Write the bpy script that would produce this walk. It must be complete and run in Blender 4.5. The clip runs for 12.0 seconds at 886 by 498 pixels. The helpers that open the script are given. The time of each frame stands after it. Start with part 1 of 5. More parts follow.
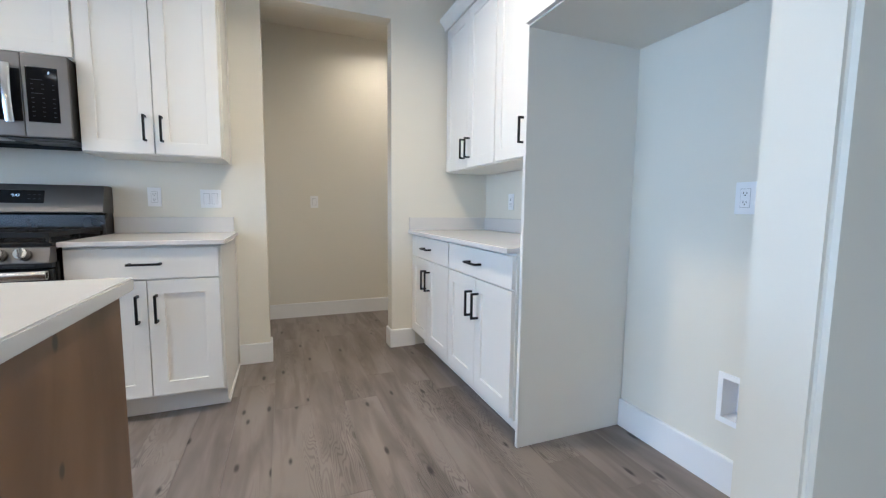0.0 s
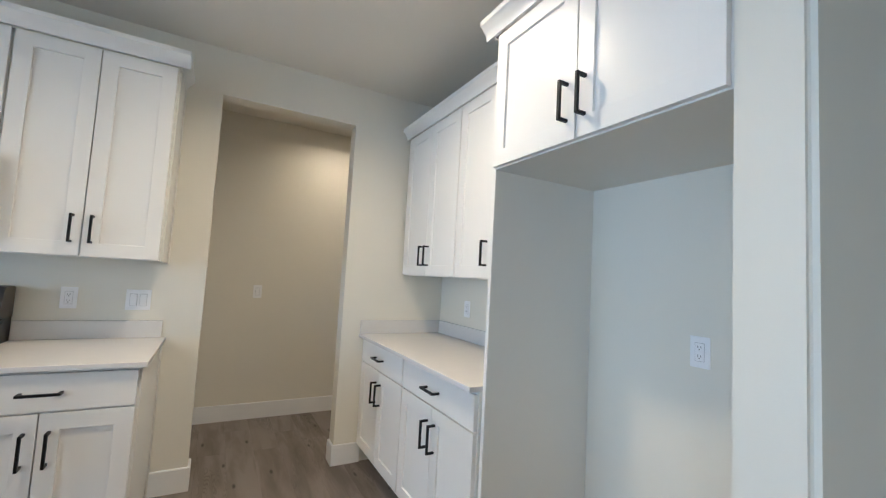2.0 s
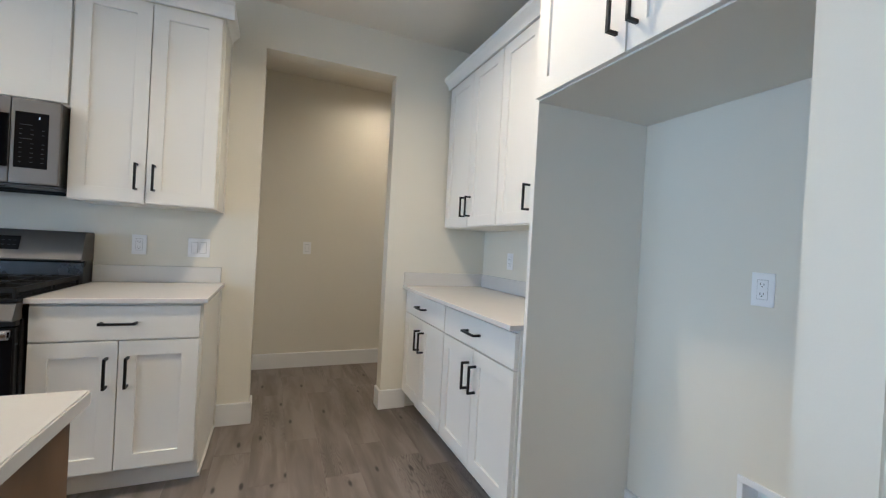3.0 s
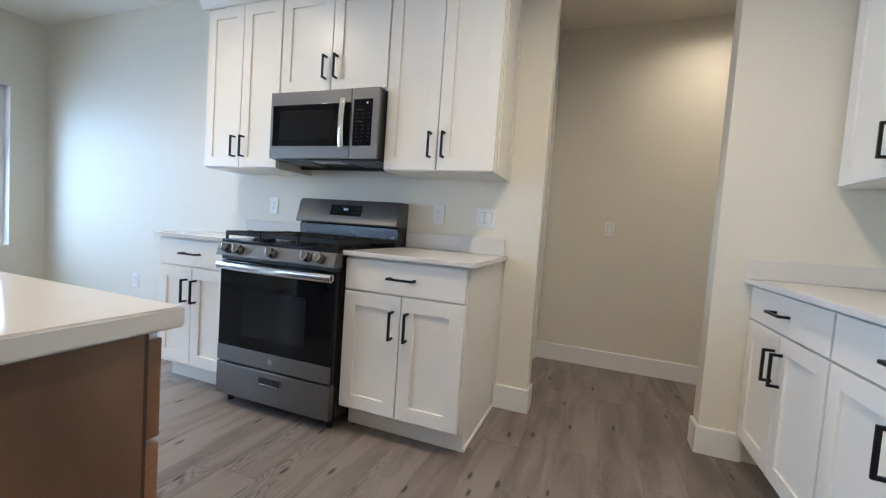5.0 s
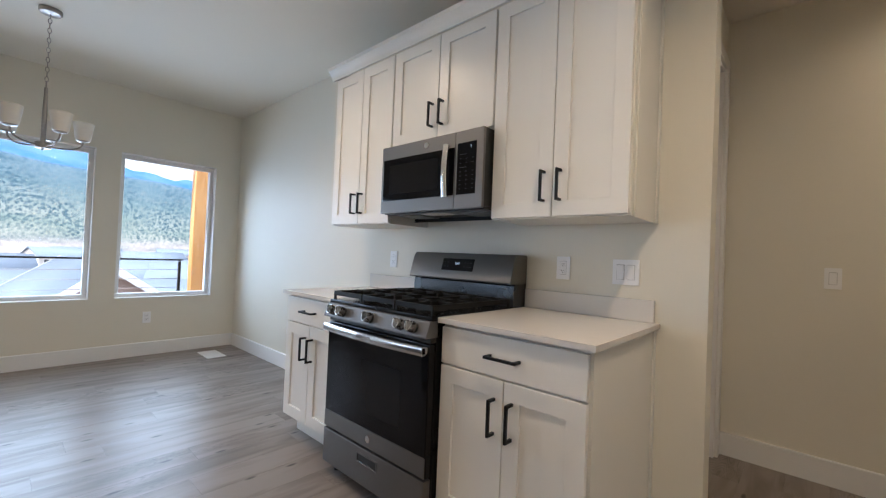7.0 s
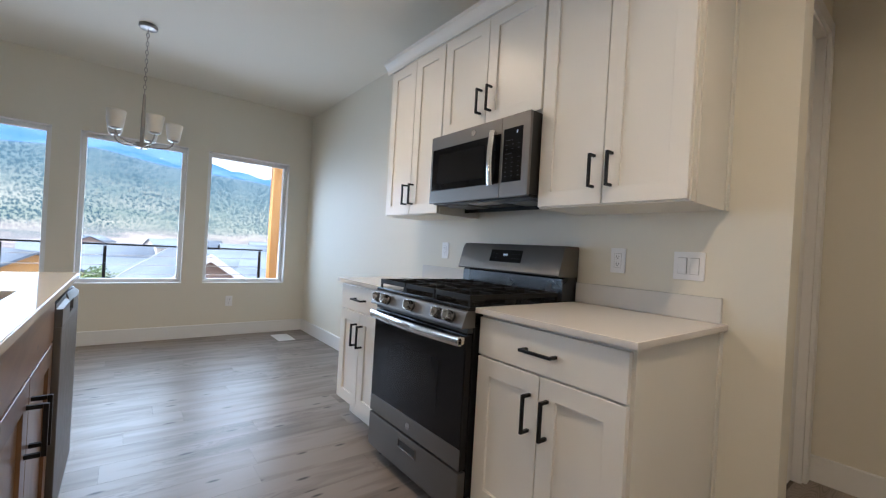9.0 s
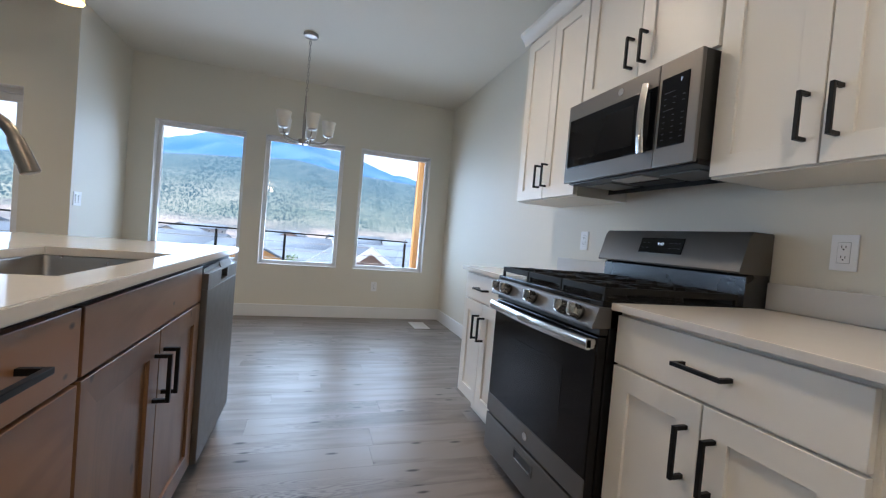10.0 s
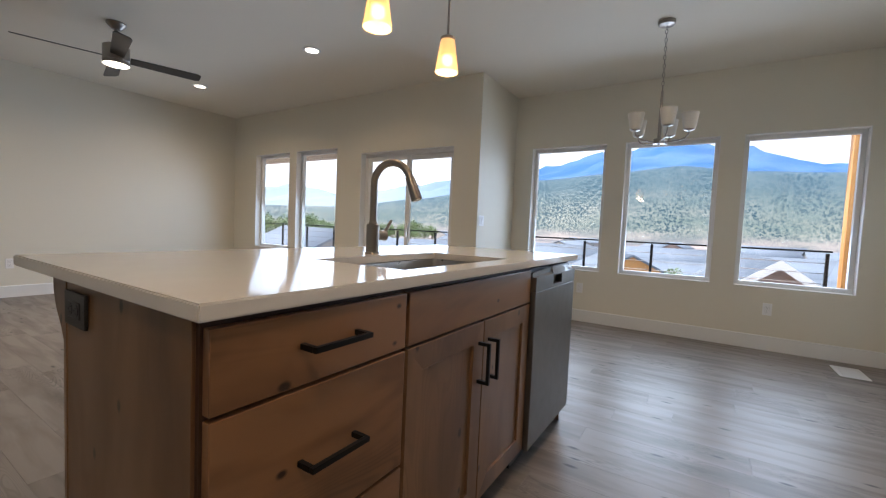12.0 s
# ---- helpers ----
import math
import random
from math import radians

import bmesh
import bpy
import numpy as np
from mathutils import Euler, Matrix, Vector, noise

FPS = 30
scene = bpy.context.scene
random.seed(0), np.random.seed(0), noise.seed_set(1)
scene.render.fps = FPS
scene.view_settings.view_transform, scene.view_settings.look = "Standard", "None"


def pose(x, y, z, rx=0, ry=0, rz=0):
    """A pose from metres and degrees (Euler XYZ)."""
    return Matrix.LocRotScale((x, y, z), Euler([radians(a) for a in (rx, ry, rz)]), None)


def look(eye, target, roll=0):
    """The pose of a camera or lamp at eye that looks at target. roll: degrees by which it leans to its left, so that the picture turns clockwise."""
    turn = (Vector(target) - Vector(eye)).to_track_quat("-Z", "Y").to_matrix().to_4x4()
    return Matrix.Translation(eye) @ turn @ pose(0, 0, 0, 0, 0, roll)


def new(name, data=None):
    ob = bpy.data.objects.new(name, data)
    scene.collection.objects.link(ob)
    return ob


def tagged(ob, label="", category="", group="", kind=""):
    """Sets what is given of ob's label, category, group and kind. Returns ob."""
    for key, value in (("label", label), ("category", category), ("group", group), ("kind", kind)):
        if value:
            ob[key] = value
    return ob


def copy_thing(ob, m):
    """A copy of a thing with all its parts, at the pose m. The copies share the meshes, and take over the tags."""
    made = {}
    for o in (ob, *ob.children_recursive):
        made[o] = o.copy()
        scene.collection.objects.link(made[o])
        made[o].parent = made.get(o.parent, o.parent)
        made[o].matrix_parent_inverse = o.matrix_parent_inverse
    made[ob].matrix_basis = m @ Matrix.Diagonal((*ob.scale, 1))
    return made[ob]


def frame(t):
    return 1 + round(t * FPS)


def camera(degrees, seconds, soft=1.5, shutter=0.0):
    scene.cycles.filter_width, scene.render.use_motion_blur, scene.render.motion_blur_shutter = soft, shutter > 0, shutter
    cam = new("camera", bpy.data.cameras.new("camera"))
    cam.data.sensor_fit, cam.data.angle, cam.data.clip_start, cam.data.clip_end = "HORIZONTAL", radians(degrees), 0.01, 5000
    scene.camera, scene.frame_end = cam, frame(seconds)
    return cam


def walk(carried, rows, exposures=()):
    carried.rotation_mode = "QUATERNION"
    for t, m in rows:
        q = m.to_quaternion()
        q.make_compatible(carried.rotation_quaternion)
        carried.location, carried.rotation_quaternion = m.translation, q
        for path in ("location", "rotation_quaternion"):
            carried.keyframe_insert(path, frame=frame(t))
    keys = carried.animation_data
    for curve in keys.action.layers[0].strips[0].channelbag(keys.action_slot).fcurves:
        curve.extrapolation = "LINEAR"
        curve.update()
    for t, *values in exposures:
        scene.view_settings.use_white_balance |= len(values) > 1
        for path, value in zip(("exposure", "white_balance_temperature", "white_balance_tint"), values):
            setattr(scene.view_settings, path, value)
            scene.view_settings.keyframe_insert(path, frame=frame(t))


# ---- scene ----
cam = camera(94.9, 12.0, 1.25)
PATH = [
    (0, (0.213, 0.237, 1.075), (0.942, 2.089, 0.879), 0.6),
    (0.5, (0.148, 0.27, 1.085), (0.958, 2.092, 0.931), 1.9),
    (1, (0.159, 0.301, 1.168), (1.05, 2.091, 1.145), 3.2),
    (1.5, (0.163, 0.324, 1.276), (1.106, 2.085, 1.37), 3.5),
    (2, (0.168, 0.336, 1.349), (1.128, 2.085, 1.49), 3.2),
    (2.5, (0.173, 0.337, 1.323), (1.085, 2.115, 1.4), 3.0),
    (2.7, (0.176, 0.338, 1.279), (1.046, 2.138, 1.315), 3.0),
    (4.3, (0.422, 0.602, 1.084), (0.35, 2.595, 0.955), 3.7),
    (4.5, (0.412, 0.683, 1.076), (0.177, 2.665, 0.948), 3.7),
    (5, (0.423, 0.869, 1.055), (-0.284, 2.737, 0.947), 4.0),
    (5.5, (0.464, 1.003, 1.056), (-0.686, 2.635, 0.935), 4.4),
    (6, (0.467, 1.138, 1.037), (-0.856, 2.633, 0.913), 4.0),
    (6.5, (0.428, 1.238, 1.077), (-0.916, 2.717, 1.01), 3.2),
    (7, (0.42, 1.296, 1.163), (-0.927, 2.774, 1.199), 2.4),
    (7.2, (0.417, 1.322, 1.189), (-0.931, 2.798, 1.262), 2.3),
    (8.8, (0.474, 1.398, 1.169), (-1.051, 2.693, 1.186), 3.1),
    (9, (0.48, 1.415, 1.137), (-1.097, 2.646, 1.137), 3.3),
    (9.5, (0.401, 1.514, 1.086), (-1.34, 2.497, 1.055), 4.2),
    (10, (0.33, 1.628, 1.066), (-1.574, 2.237, 1.015), 4.9),
    (10.5, (0.302, 1.743, 1.045), (-1.696, 1.801, 0.97), 4.9),
    (11, (0.27, 1.814, 1.046), (-1.68, 1.385, 0.933), 4.5),
    (11.5, (0.206, 1.81, 1.029), (-1.614, 0.992, 0.904), 3.6),
    (12, (0.209, 1.831, 1.048), (-1.475, 0.756, 0.94), 2.5),
]
EXPOSE = [(0.0, 1.76, 4880, 10.5), (1.0, 1.67, 5000, 10.5), (2.0, 1.46, 5180, 10), (2.7, 1.35, 5200, 10), (4.5, 1.60, 5010, 10), (5.5, 1.37, 5300, 13), (6.0, 1.25, 5320, 13), (6.5, 1.13, 5650, 15), (9.0, 1.03, 5650, 14.5), (10.5, 0.80, 5450, 14), (12.0, 0.71, 6000, 17)]
walk(cam, [(t, look(eye, target, roll)) for t, eye, target, roll in PATH], EXPOSE)

# ---- world, sun and lamps ----
SUN_EL, SUN_AZ = radians(52), radians(80)          # azimuth from +x towards -y: behind the house
world = bpy.data.worlds.new("sky")
scene.world = world
world.use_nodes = True
wn, wl = world.node_tree.nodes, world.node_tree.links
sky = wn.new("ShaderNodeTexSky")
sky.sky_type, sky.sun_disc, sky.sun_elevation, sky.sun_rotation = "NISHITA", False, SUN_EL, radians(90) + SUN_AZ
sky.altitude, sky.air_density, sky.dust_density = 1800, 1.0, 1.5
wtc, wmap, wnoise, wramp, wmix = (wn.new("ShaderNodeTexCoord"), wn.new("ShaderNodeMapping"), wn.new("ShaderNodeTexNoise"),
                                  wn.new("ShaderNodeValToRGB"), wn.new("ShaderNodeMix"))
wmap.inputs["Scale"].default_value = (1.0, 1.0, 2.6)
wnoise.inputs["Scale"].default_value, wnoise.inputs["Detail"].default_value = 2.2, 7
wramp.color_ramp.elements[0].position, wramp.color_ramp.elements[1].position = 0.30, 0.52
wmix.data_type = "RGBA"
wmix.inputs[7].default_value = (9.5, 9.8, 10.2, 1)
wl.new(wtc.outputs["Generated"], wmap.inputs["Vector"])
wl.new(wmap.outputs["Vector"], wnoise.inputs["Vector"])
wl.new(wnoise.outputs["Fac"], wramp.inputs["Fac"])
wl.new(wramp.outputs["Color"], wmix.inputs[0])
wl.new(sky.outputs["Color"], wmix.inputs[6])
wl.new(wmix.outputs[2], wn["Background"].inputs["Color"])
wn["Background"].inputs["Strength"].default_value = 0.15

sun = new("sun", bpy.data.lights.new("sun", "SUN"))
sun.data.energy, sun.data.angle, sun.data.color = 4.5, radians(0.6), (1.0, 0.95, 0.88)
sd = Vector((math.cos(SUN_EL) * math.cos(SUN_AZ), -math.cos(SUN_EL) * math.sin(SUN_AZ), math.sin(SUN_EL)))
sun.matrix_world = look(sd * 50, (0, 0, 0))


def lamp(x, y, z, watts, size=0.05, colour=(1.0, 0.72, 0.42), down=False):
    """A bulb, or the downward disc of a recessed lamp."""
    data = bpy.data.lights.new("bulb", "AREA" if down else "POINT")
    data.energy, data.color = watts, colour
    if down:
        data.shape, data.size, data.spread = "DISK", size, radians(150)
    else:
        data.shadow_soft_size = size
    ob = new("bulb", data)
    ob.location = (x, y, z)
    return ob


def sky_lamp(x, y0, y1, z0, z1, watts, down=0.2):
    """Stands in for the sky's light in a window's opening."""
    data = bpy.data.lights.new("window_sky", "AREA")
    data.shape, data.size, data.size_y, data.energy, data.color = "RECTANGLE", y1 - y0, z1 - z0, watts, (0.64, 0.83, 1.0)
    ob = new("window_sky", data)
    data.spread = radians(142)
    ob.matrix_world = look((x, (y0 + y1) / 2, (z0 + z1) / 2), (x + 1, (y0 + y1) / 2, (z0 + z1) / 2 - down))


for y0, y1, z0, watts in ((0.00, 0.785, 0.65, 5.6), (1.082, 1.862, 0.65, 7.4), (2.157, 2.940, 0.65, 6.2)):
    sky_lamp(-4.822, y0, y1, z0, 2.03, watts)
for y0, y1 in ((-4.34, -3.58), (-3.33, -2.55)):
    sky_lamp(-3.847, y0, y1, 0.65, 2.03, 6.8, 0.35)
sky_lamp(-3.838, -1.98, -0.68, 0.10, 1.90, 12.5, 0.25)

# ---- materials ----
def mat(name, base, rough=0.5, metal=0.0, spots=0.06, scale=6.0, grain=0.0, grain_scale=250.0, bump=0.0, rough_var=0.08, coat=0.0):
    """A surface with slow variation of colour and gloss and fine relief."""
    m = bpy.data.materials.new(name)
    m.use_nodes = True
    n, l = m.node_tree.nodes, m.node_tree.links
    b = n["Principled BSDF"]
    b.inputs["Metallic"].default_value = metal
    b.inputs["Coat Weight"].default_value = coat
    tc = n.new("ShaderNodeTexCoord")
    slow, fine = n.new("ShaderNodeTexNoise"), n.new("ShaderNodeTexNoise")
    slow.inputs["Scale"].default_value, slow.inputs["Detail"].default_value = scale, 5
    fine.inputs["Scale"].default_value, fine.inputs["Detail"].default_value = grain_scale, 3
    l.new(tc.outputs["Object"], slow.inputs["Vector"])
    l.new(tc.outputs["Object"], fine.inputs["Vector"])
    mix = n.new("ShaderNodeMix")
    mix.data_type = "RGBA"
    mix.inputs[6].default_value = (*[c * (1 - spots) for c in base], 1)
    mix.inputs[7].default_value = (*[min(1, c * (1 + spots)) for c in base], 1)
    add = n.new("ShaderNodeMath")
    add.operation = "MULTIPLY_ADD"
    l.new(fine.outputs["Fac"], add.inputs[0])
    add.inputs[1].default_value = grain
    l.new(slow.outputs["Fac"], add.inputs[2])
    l.new(add.outputs[0], mix.inputs[0])
    l.new(mix.outputs[2], b.inputs["Base Color"])
    r = n.new("ShaderNodeMapRange")
    r.inputs["To Min"].default_value, r.inputs["To Max"].default_value = max(0.02, rough - rough_var), min(1, rough + rough_var)
    l.new(slow.outputs["Fac"], r.inputs["Value"])
    l.new(r.outputs["Result"], b.inputs["Roughness"])
    if bump:
        bp = n.new("ShaderNodeBump")
        bp.inputs["Strength"].default_value, bp.inputs["Distance"].default_value = bump, 0.002
        l.new(fine.outputs["Fac"], bp.inputs["Height"])
        l.new(bp.outputs["Normal"], b.inputs["Normal"])
    return m


def wood(name, tones, rough, axis, length=0.9, knots=0.5, world_place=True, coat=0.0, streak=26.0, relief=0.06, vary=0.12, figure=0.25, knot_grid=(5.2, 2.0), rings=(7.0, 1.3), knot_size=(0.078, 0.112)):
    """Boards with long grain, cathedral figure and scattered knots. tones: dark, mid and light."""
    m = bpy.data.materials.new(name)
    m.use_nodes = True
    n, l = m.node_tree.nodes, m.node_tree.links
    b = n["Principled BSDF"]
    b.inputs["Coat Weight"].default_value, b.inputs["Coat Roughness"].default_value = coat, 0.32
    geo, info = n.new("ShaderNodeNewGeometry"), n.new("ShaderNodeObjectInfo")
    tc = n.new("ShaderNodeTexCoord")
    rnd = n.new("ShaderNodeMath")
    rnd.operation = "ADD"
    l.new(info.outputs["Random"], rnd.inputs[0])
    l.new(geo.outputs["Random Per Island"], rnd.inputs[1])
    shift = n.new("ShaderNodeVectorMath")
    shift.operation = "MULTIPLY_ADD"
    shift.inputs[1].default_value = (37.0, 53.0, 71.0)
    l.new(rnd.outputs[0], shift.inputs[0])
    l.new(geo.outputs["Position"] if world_place else tc.outputs["Object"], shift.inputs[2])
    st = [streak] * 3
    st[axis] = 1.6 / length
    mp, kn, sl = n.new("ShaderNodeMapping"), n.new("ShaderNodeMapping"), n.new("ShaderNodeMapping")
    mp.inputs["Scale"].default_value = st
    ks = [knot_grid[0]] * 3
    ks[axis] = knot_grid[1]
    kn.inputs["Scale"].default_value = ks
    ss = [4.0] * 3
    ss[axis] = 0.8
    sl.inputs["Scale"].default_value = ss
    for q in (mp, kn, sl):
        l.new(shift.outputs[0], q.inputs["Vector"])
    grain, broad, fine = n.new("ShaderNodeTexNoise"), n.new("ShaderNodeTexNoise"), n.new("ShaderNodeTexNoise")
    grain.inputs["Scale"].default_value, grain.inputs["Detail"].default_value, grain.inputs["Distortion"].default_value = 1.0, 3.5, 0.5
    broad.inputs["Scale"].default_value, broad.inputs["Detail"].default_value = 1.0, 3
    fine.inputs["Scale"].default_value, fine.inputs["Detail"].default_value = 6.0, 2
    l.new(mp.outputs["Vector"], grain.inputs["Vector"])
    l.new(sl.outputs["Vector"], broad.inputs["Vector"])
    l.new(mp.outputs["Vector"], fine.inputs["Vector"])
    both = n.new("ShaderNodeMath")
    both.operation = "MULTIPLY_ADD"
    l.new(broad.outputs["Fac"], both.inputs[0])
    both.inputs[1].default_value = 0.8
    l.new(grain.outputs["Fac"], both.inputs[2])
    ramp = n.new("ShaderNodeValToRGB")
    e = ramp.color_ramp.elements
    e[0].position, e[0].color = 0.62, (*tones[0], 1)
    e[1].position, e[1].color = 1.15, (*tones[2], 1)
    mid = e.new(0.86)
    mid.color = (*tones[1], 1)
    e[2].position = 1.0
    l.new(both.outputs[0], ramp.inputs["Fac"])
    vor = n.new("ShaderNodeTexVoronoi")
    vor.voronoi_dimensions = "2D"
    vor.inputs["Scale"].default_value, vor.inputs["Randomness"].default_value = 1.0, 1.0
    cut, flat, addxy = n.new("ShaderNodeSeparateXYZ"), n.new("ShaderNodeCombineXYZ"), n.new("ShaderNodeMath")
    l.new(kn.outputs["Vector"], cut.inputs[0])
    addxy.operation = "ADD"
    l.new(cut.outputs[0], addxy.inputs[0])
    if axis == 1:
        addxy.inputs[1].default_value = 0.0
        l.new(cut.outputs[1], flat.inputs[1])
    else:
        l.new(cut.outputs[1], addxy.inputs[1])
        l.new(cut.outputs[2], flat.inputs[1])
    l.new(addxy.outputs[0], flat.inputs[0])
    l.new(flat.outputs[0], vor.inputs["Vector"])
    wob = n.new("ShaderNodeMath")
    wob.operation = "MULTIPLY_ADD"
    wob.inputs[1].default_value, = (0.10,)
    l.new(grain.outputs["Fac"], wob.inputs[0])
    l.new(vor.outputs["Distance"], wob.inputs[2])
    kr = n.new("ShaderNodeMapRange")
    kr.inputs["From Min"].default_value, kr.inputs["From Max"].default_value = knot_size
    kr.inputs["To Min"].default_value, kr.inputs["To Max"].default_value = 1.0, 0.0
    l.new(wob.outputs[0], kr.inputs["Value"])
    sep, gate, km = n.new("ShaderNodeSeparateColor"), n.new("ShaderNodeMath"), n.new("ShaderNodeMath")
    l.new(vor.outputs["Color"], sep.inputs[0])
    gate.operation, gate.inputs[1].default_value = "LESS_THAN", knots
    l.new(sep.outputs[0], gate.inputs[0])
    km.operation = "MULTIPLY"
    l.new(gate.outputs[0], km.inputs[0])
    l.new(kr.outputs["Result"], km.inputs[1])
    kmix = n.new("ShaderNodeMix")
    kmix.data_type = "RGBA"
    kmix.inputs[7].default_value = (*[c * 0.22 for c in tones[0]], 1)
    l.new(km.outputs[0], kmix.inputs[0])
    rings_ = n.new("ShaderNodeTexNoise")
    rings_.inputs["Scale"].default_value, rings_.inputs["Detail"].default_value = 1.0, 1.5
    rs = [rings[0]] * 3
    rs[axis] = rings[1]
    rmap, rsin, rk, mask, mr, rm = (n.new("ShaderNodeMapping"), n.new("ShaderNodeMath"), n.new("ShaderNodeMath"), n.new("ShaderNodeTexNoise"), n.new("ShaderNodeMapRange"), n.new("ShaderNodeMath"))
    rmap.inputs["Scale"].default_value = rs
    l.new(shift.outputs[0], rmap.inputs["Vector"])
    l.new(rmap.outputs["Vector"], rings_.inputs["Vector"])
    rk.operation, rk.inputs[1].default_value = "MULTIPLY", 150.0
    l.new(rings_.outputs["Fac"], rk.inputs[0])
    rsin.operation = "SINE"
    l.new(rk.outputs[0], rsin.inputs[0])
    mask.inputs["Scale"].default_value = 0.7
    l.new(sl.outputs["Vector"], mask.inputs["Vector"])
    mr.inputs["From Min"].default_value, mr.inputs["From Max"].default_value, mr.inputs["To Max"].default_value = 0.50, 0.66, figure
    l.new(mask.outputs["Fac"], mr.inputs["Value"])
    rm.operation, rm.use_clamp = "MULTIPLY", True
    l.new(rsin.outputs[0], rm.inputs[0])
    l.new(mr.outputs["Result"], rm.inputs[1])
    rmix = n.new("ShaderNodeMix")
    rmix.data_type = "RGBA"
    rmix.inputs[7].default_value = (*[c * 0.55 for c in tones[0]], 1)
    l.new(rm.outputs[0], rmix.inputs[0])
    l.new(ramp.outputs["Color"], rmix.inputs[6])
    l.new(rmix.outputs[2], kmix.inputs[6])
    hue = n.new("ShaderNodeHueSaturation")
    vr = n.new("ShaderNodeMapRange")
    vr.inputs["To Min"].default_value, vr.inputs["To Max"].default_value, vr.inputs["From Max"].default_value = 1 - vary, 1 + vary, 1.6
    l.new(rnd.outputs[0], vr.inputs["Value"])
    l.new(vr.outputs["Result"], hue.inputs["Value"])
    l.new(kmix.outputs[2], hue.inputs["Color"])
    l.new(hue.outputs["Color"], b.inputs["Base Color"])
    rr = n.new("ShaderNodeMapRange")
    rr.inputs["To Min"].default_value, rr.inputs["To Max"].default_value = rough + 0.1, rough - 0.1
    l.new(grain.outputs["Fac"], rr.inputs["Value"])
    l.new(rr.outputs["Result"], b.inputs["Roughness"])
    bp = n.new("ShaderNodeBump")
    bp.inputs["Strength"].default_value, bp.inputs["Distance"].default_value = relief, 0.0015
    l.new(fine.outputs["Fac"], bp.inputs["Height"])
    l.new(bp.outputs["Normal"], b.inputs["Normal"])
    return m


def glow(name, colour, strength):
    m = bpy.data.materials.new(name)
    m.use_nodes = True
    b = m.node_tree.nodes["Principled BSDF"]
    b.inputs["Base Color"].default_value = (*colour, 1)
    b.inputs["Emission Color"].default_value = (*colour, 1)
    b.inputs["Emission Strength"].default_value = strength
    return m


def pane_glass(name):
    """Clear thin glazing: passes light straight on, mirrors by Fresnel."""
    m = bpy.data.materials.new(name)
    m.use_nodes = True
    n, l = m.node_tree.nodes, m.node_tree.links
    n.remove(n["Principled BSDF"])
    t, g, f, mx = n.new("ShaderNodeBsdfTransparent"), n.new("ShaderNodeBsdfGlossy"), n.new("ShaderNodeLayerWeight"), n.new("ShaderNodeMixShader")
    g.inputs["Roughness"].default_value = 0.0
    t.inputs["Color"].default_value = (0.95, 0.97, 0.97, 1)
    pw, ma = n.new("ShaderNodeMath"), n.new("ShaderNodeMath")
    pw.operation, pw.inputs[1].default_value = "POWER", 4.0
    ma.operation, ma.inputs[1].default_value, ma.inputs[2].default_value = "MULTIPLY_ADD", 0.85, 0.03
    l.new(f.outputs["Facing"], pw.inputs[0])
    l.new(pw.outputs[0], ma.inputs[0])
    l.new(ma.outputs[0], mx.inputs["Fac"])
    l.new(t.outputs[0], mx.inputs[1])
    l.new(g.outputs[0], mx.inputs[2])
    l.new(mx.outputs[0], n["Material Output"].inputs["Surface"])
    return m


WALL = mat("wall_paint", (0.745, 0.712, 0.615), 0.55, spots=0.015, scale=1.5, grain_scale=140, bump=0.10)
CEIL = mat("ceiling_paint", (0.79, 0.748, 0.655), 0.8, spots=0.015, scale=1.5, grain_scale=90, bump=0.18)
TRIM = mat("white_trim", (0.80, 0.80, 0.79), 0.35, spots=0.012, scale=3, grain_scale=60, bump=0.02)
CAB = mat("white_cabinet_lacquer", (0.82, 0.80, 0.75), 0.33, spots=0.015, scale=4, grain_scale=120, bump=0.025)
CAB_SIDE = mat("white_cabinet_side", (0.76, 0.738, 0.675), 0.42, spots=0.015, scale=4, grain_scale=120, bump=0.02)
QUARTZ = mat("white_quartz", (0.665, 0.645, 0.615), 0.07, spots=0.02, scale=14, grain=0.3, grain_scale=700, rough_var=0.015)
QUARTZ.node_tree.nodes["Principled BSDF"].inputs["Specular IOR Level"].default_value = 0.06
BLACK = mat("matt_black_metal", (0.012, 0.012, 0.013), 0.42, metal=0.6, spots=0.2)
SLATE = mat("slate_grey_steel", (0.185, 0.176, 0.166), 0.44, metal=0.85, spots=0.04, scale=20, grain=0.2, grain_scale=900)
CHROME = mat("brushed_steel", (0.62, 0.61, 0.59), 0.2, metal=1.0, spots=0.04, scale=30)
NICKEL = mat("brushed_nickel", (0.34, 0.315, 0.29), 0.32, metal=1.0, spots=0.05, scale=30)
FAUCET = mat("dark_brushed_nickel", (0.27, 0.24, 0.21), 0.31, metal=1.0, spots=0.05, scale=30)
SINK = mat("stainless_sink", (0.42, 0.41, 0.40), 0.3, metal=1.0, spots=0.06, scale=25)
ENAMEL = mat("black_enamel", (0.010, 0.010, 0.011), 0.16, spots=0.2, rough_var=0.05)
IRON = mat("cast_iron", (0.013, 0.013, 0.013), 0.55, spots=0.3, scale=40, bump=0.15)
OVENGLASS = mat("black_oven_glass", (0.006, 0.006, 0.007), 0.05, spots=0.2, rough_var=0.02)
MESHGLASS = mat("dark_window_screen", (0.012, 0.012, 0.013), 0.12, spots=0.1, rough_var=0.03)
PLASTIC = mat("white_plastic", (0.86, 0.86, 0.86), 0.3, spots=0.01)
# Grey for white plates: the shadow gap round rockers and faces, painted on.
SEAM_SHADE = mat("painted_seam_shade", (0.42, 0.42, 0.42), 0.5)
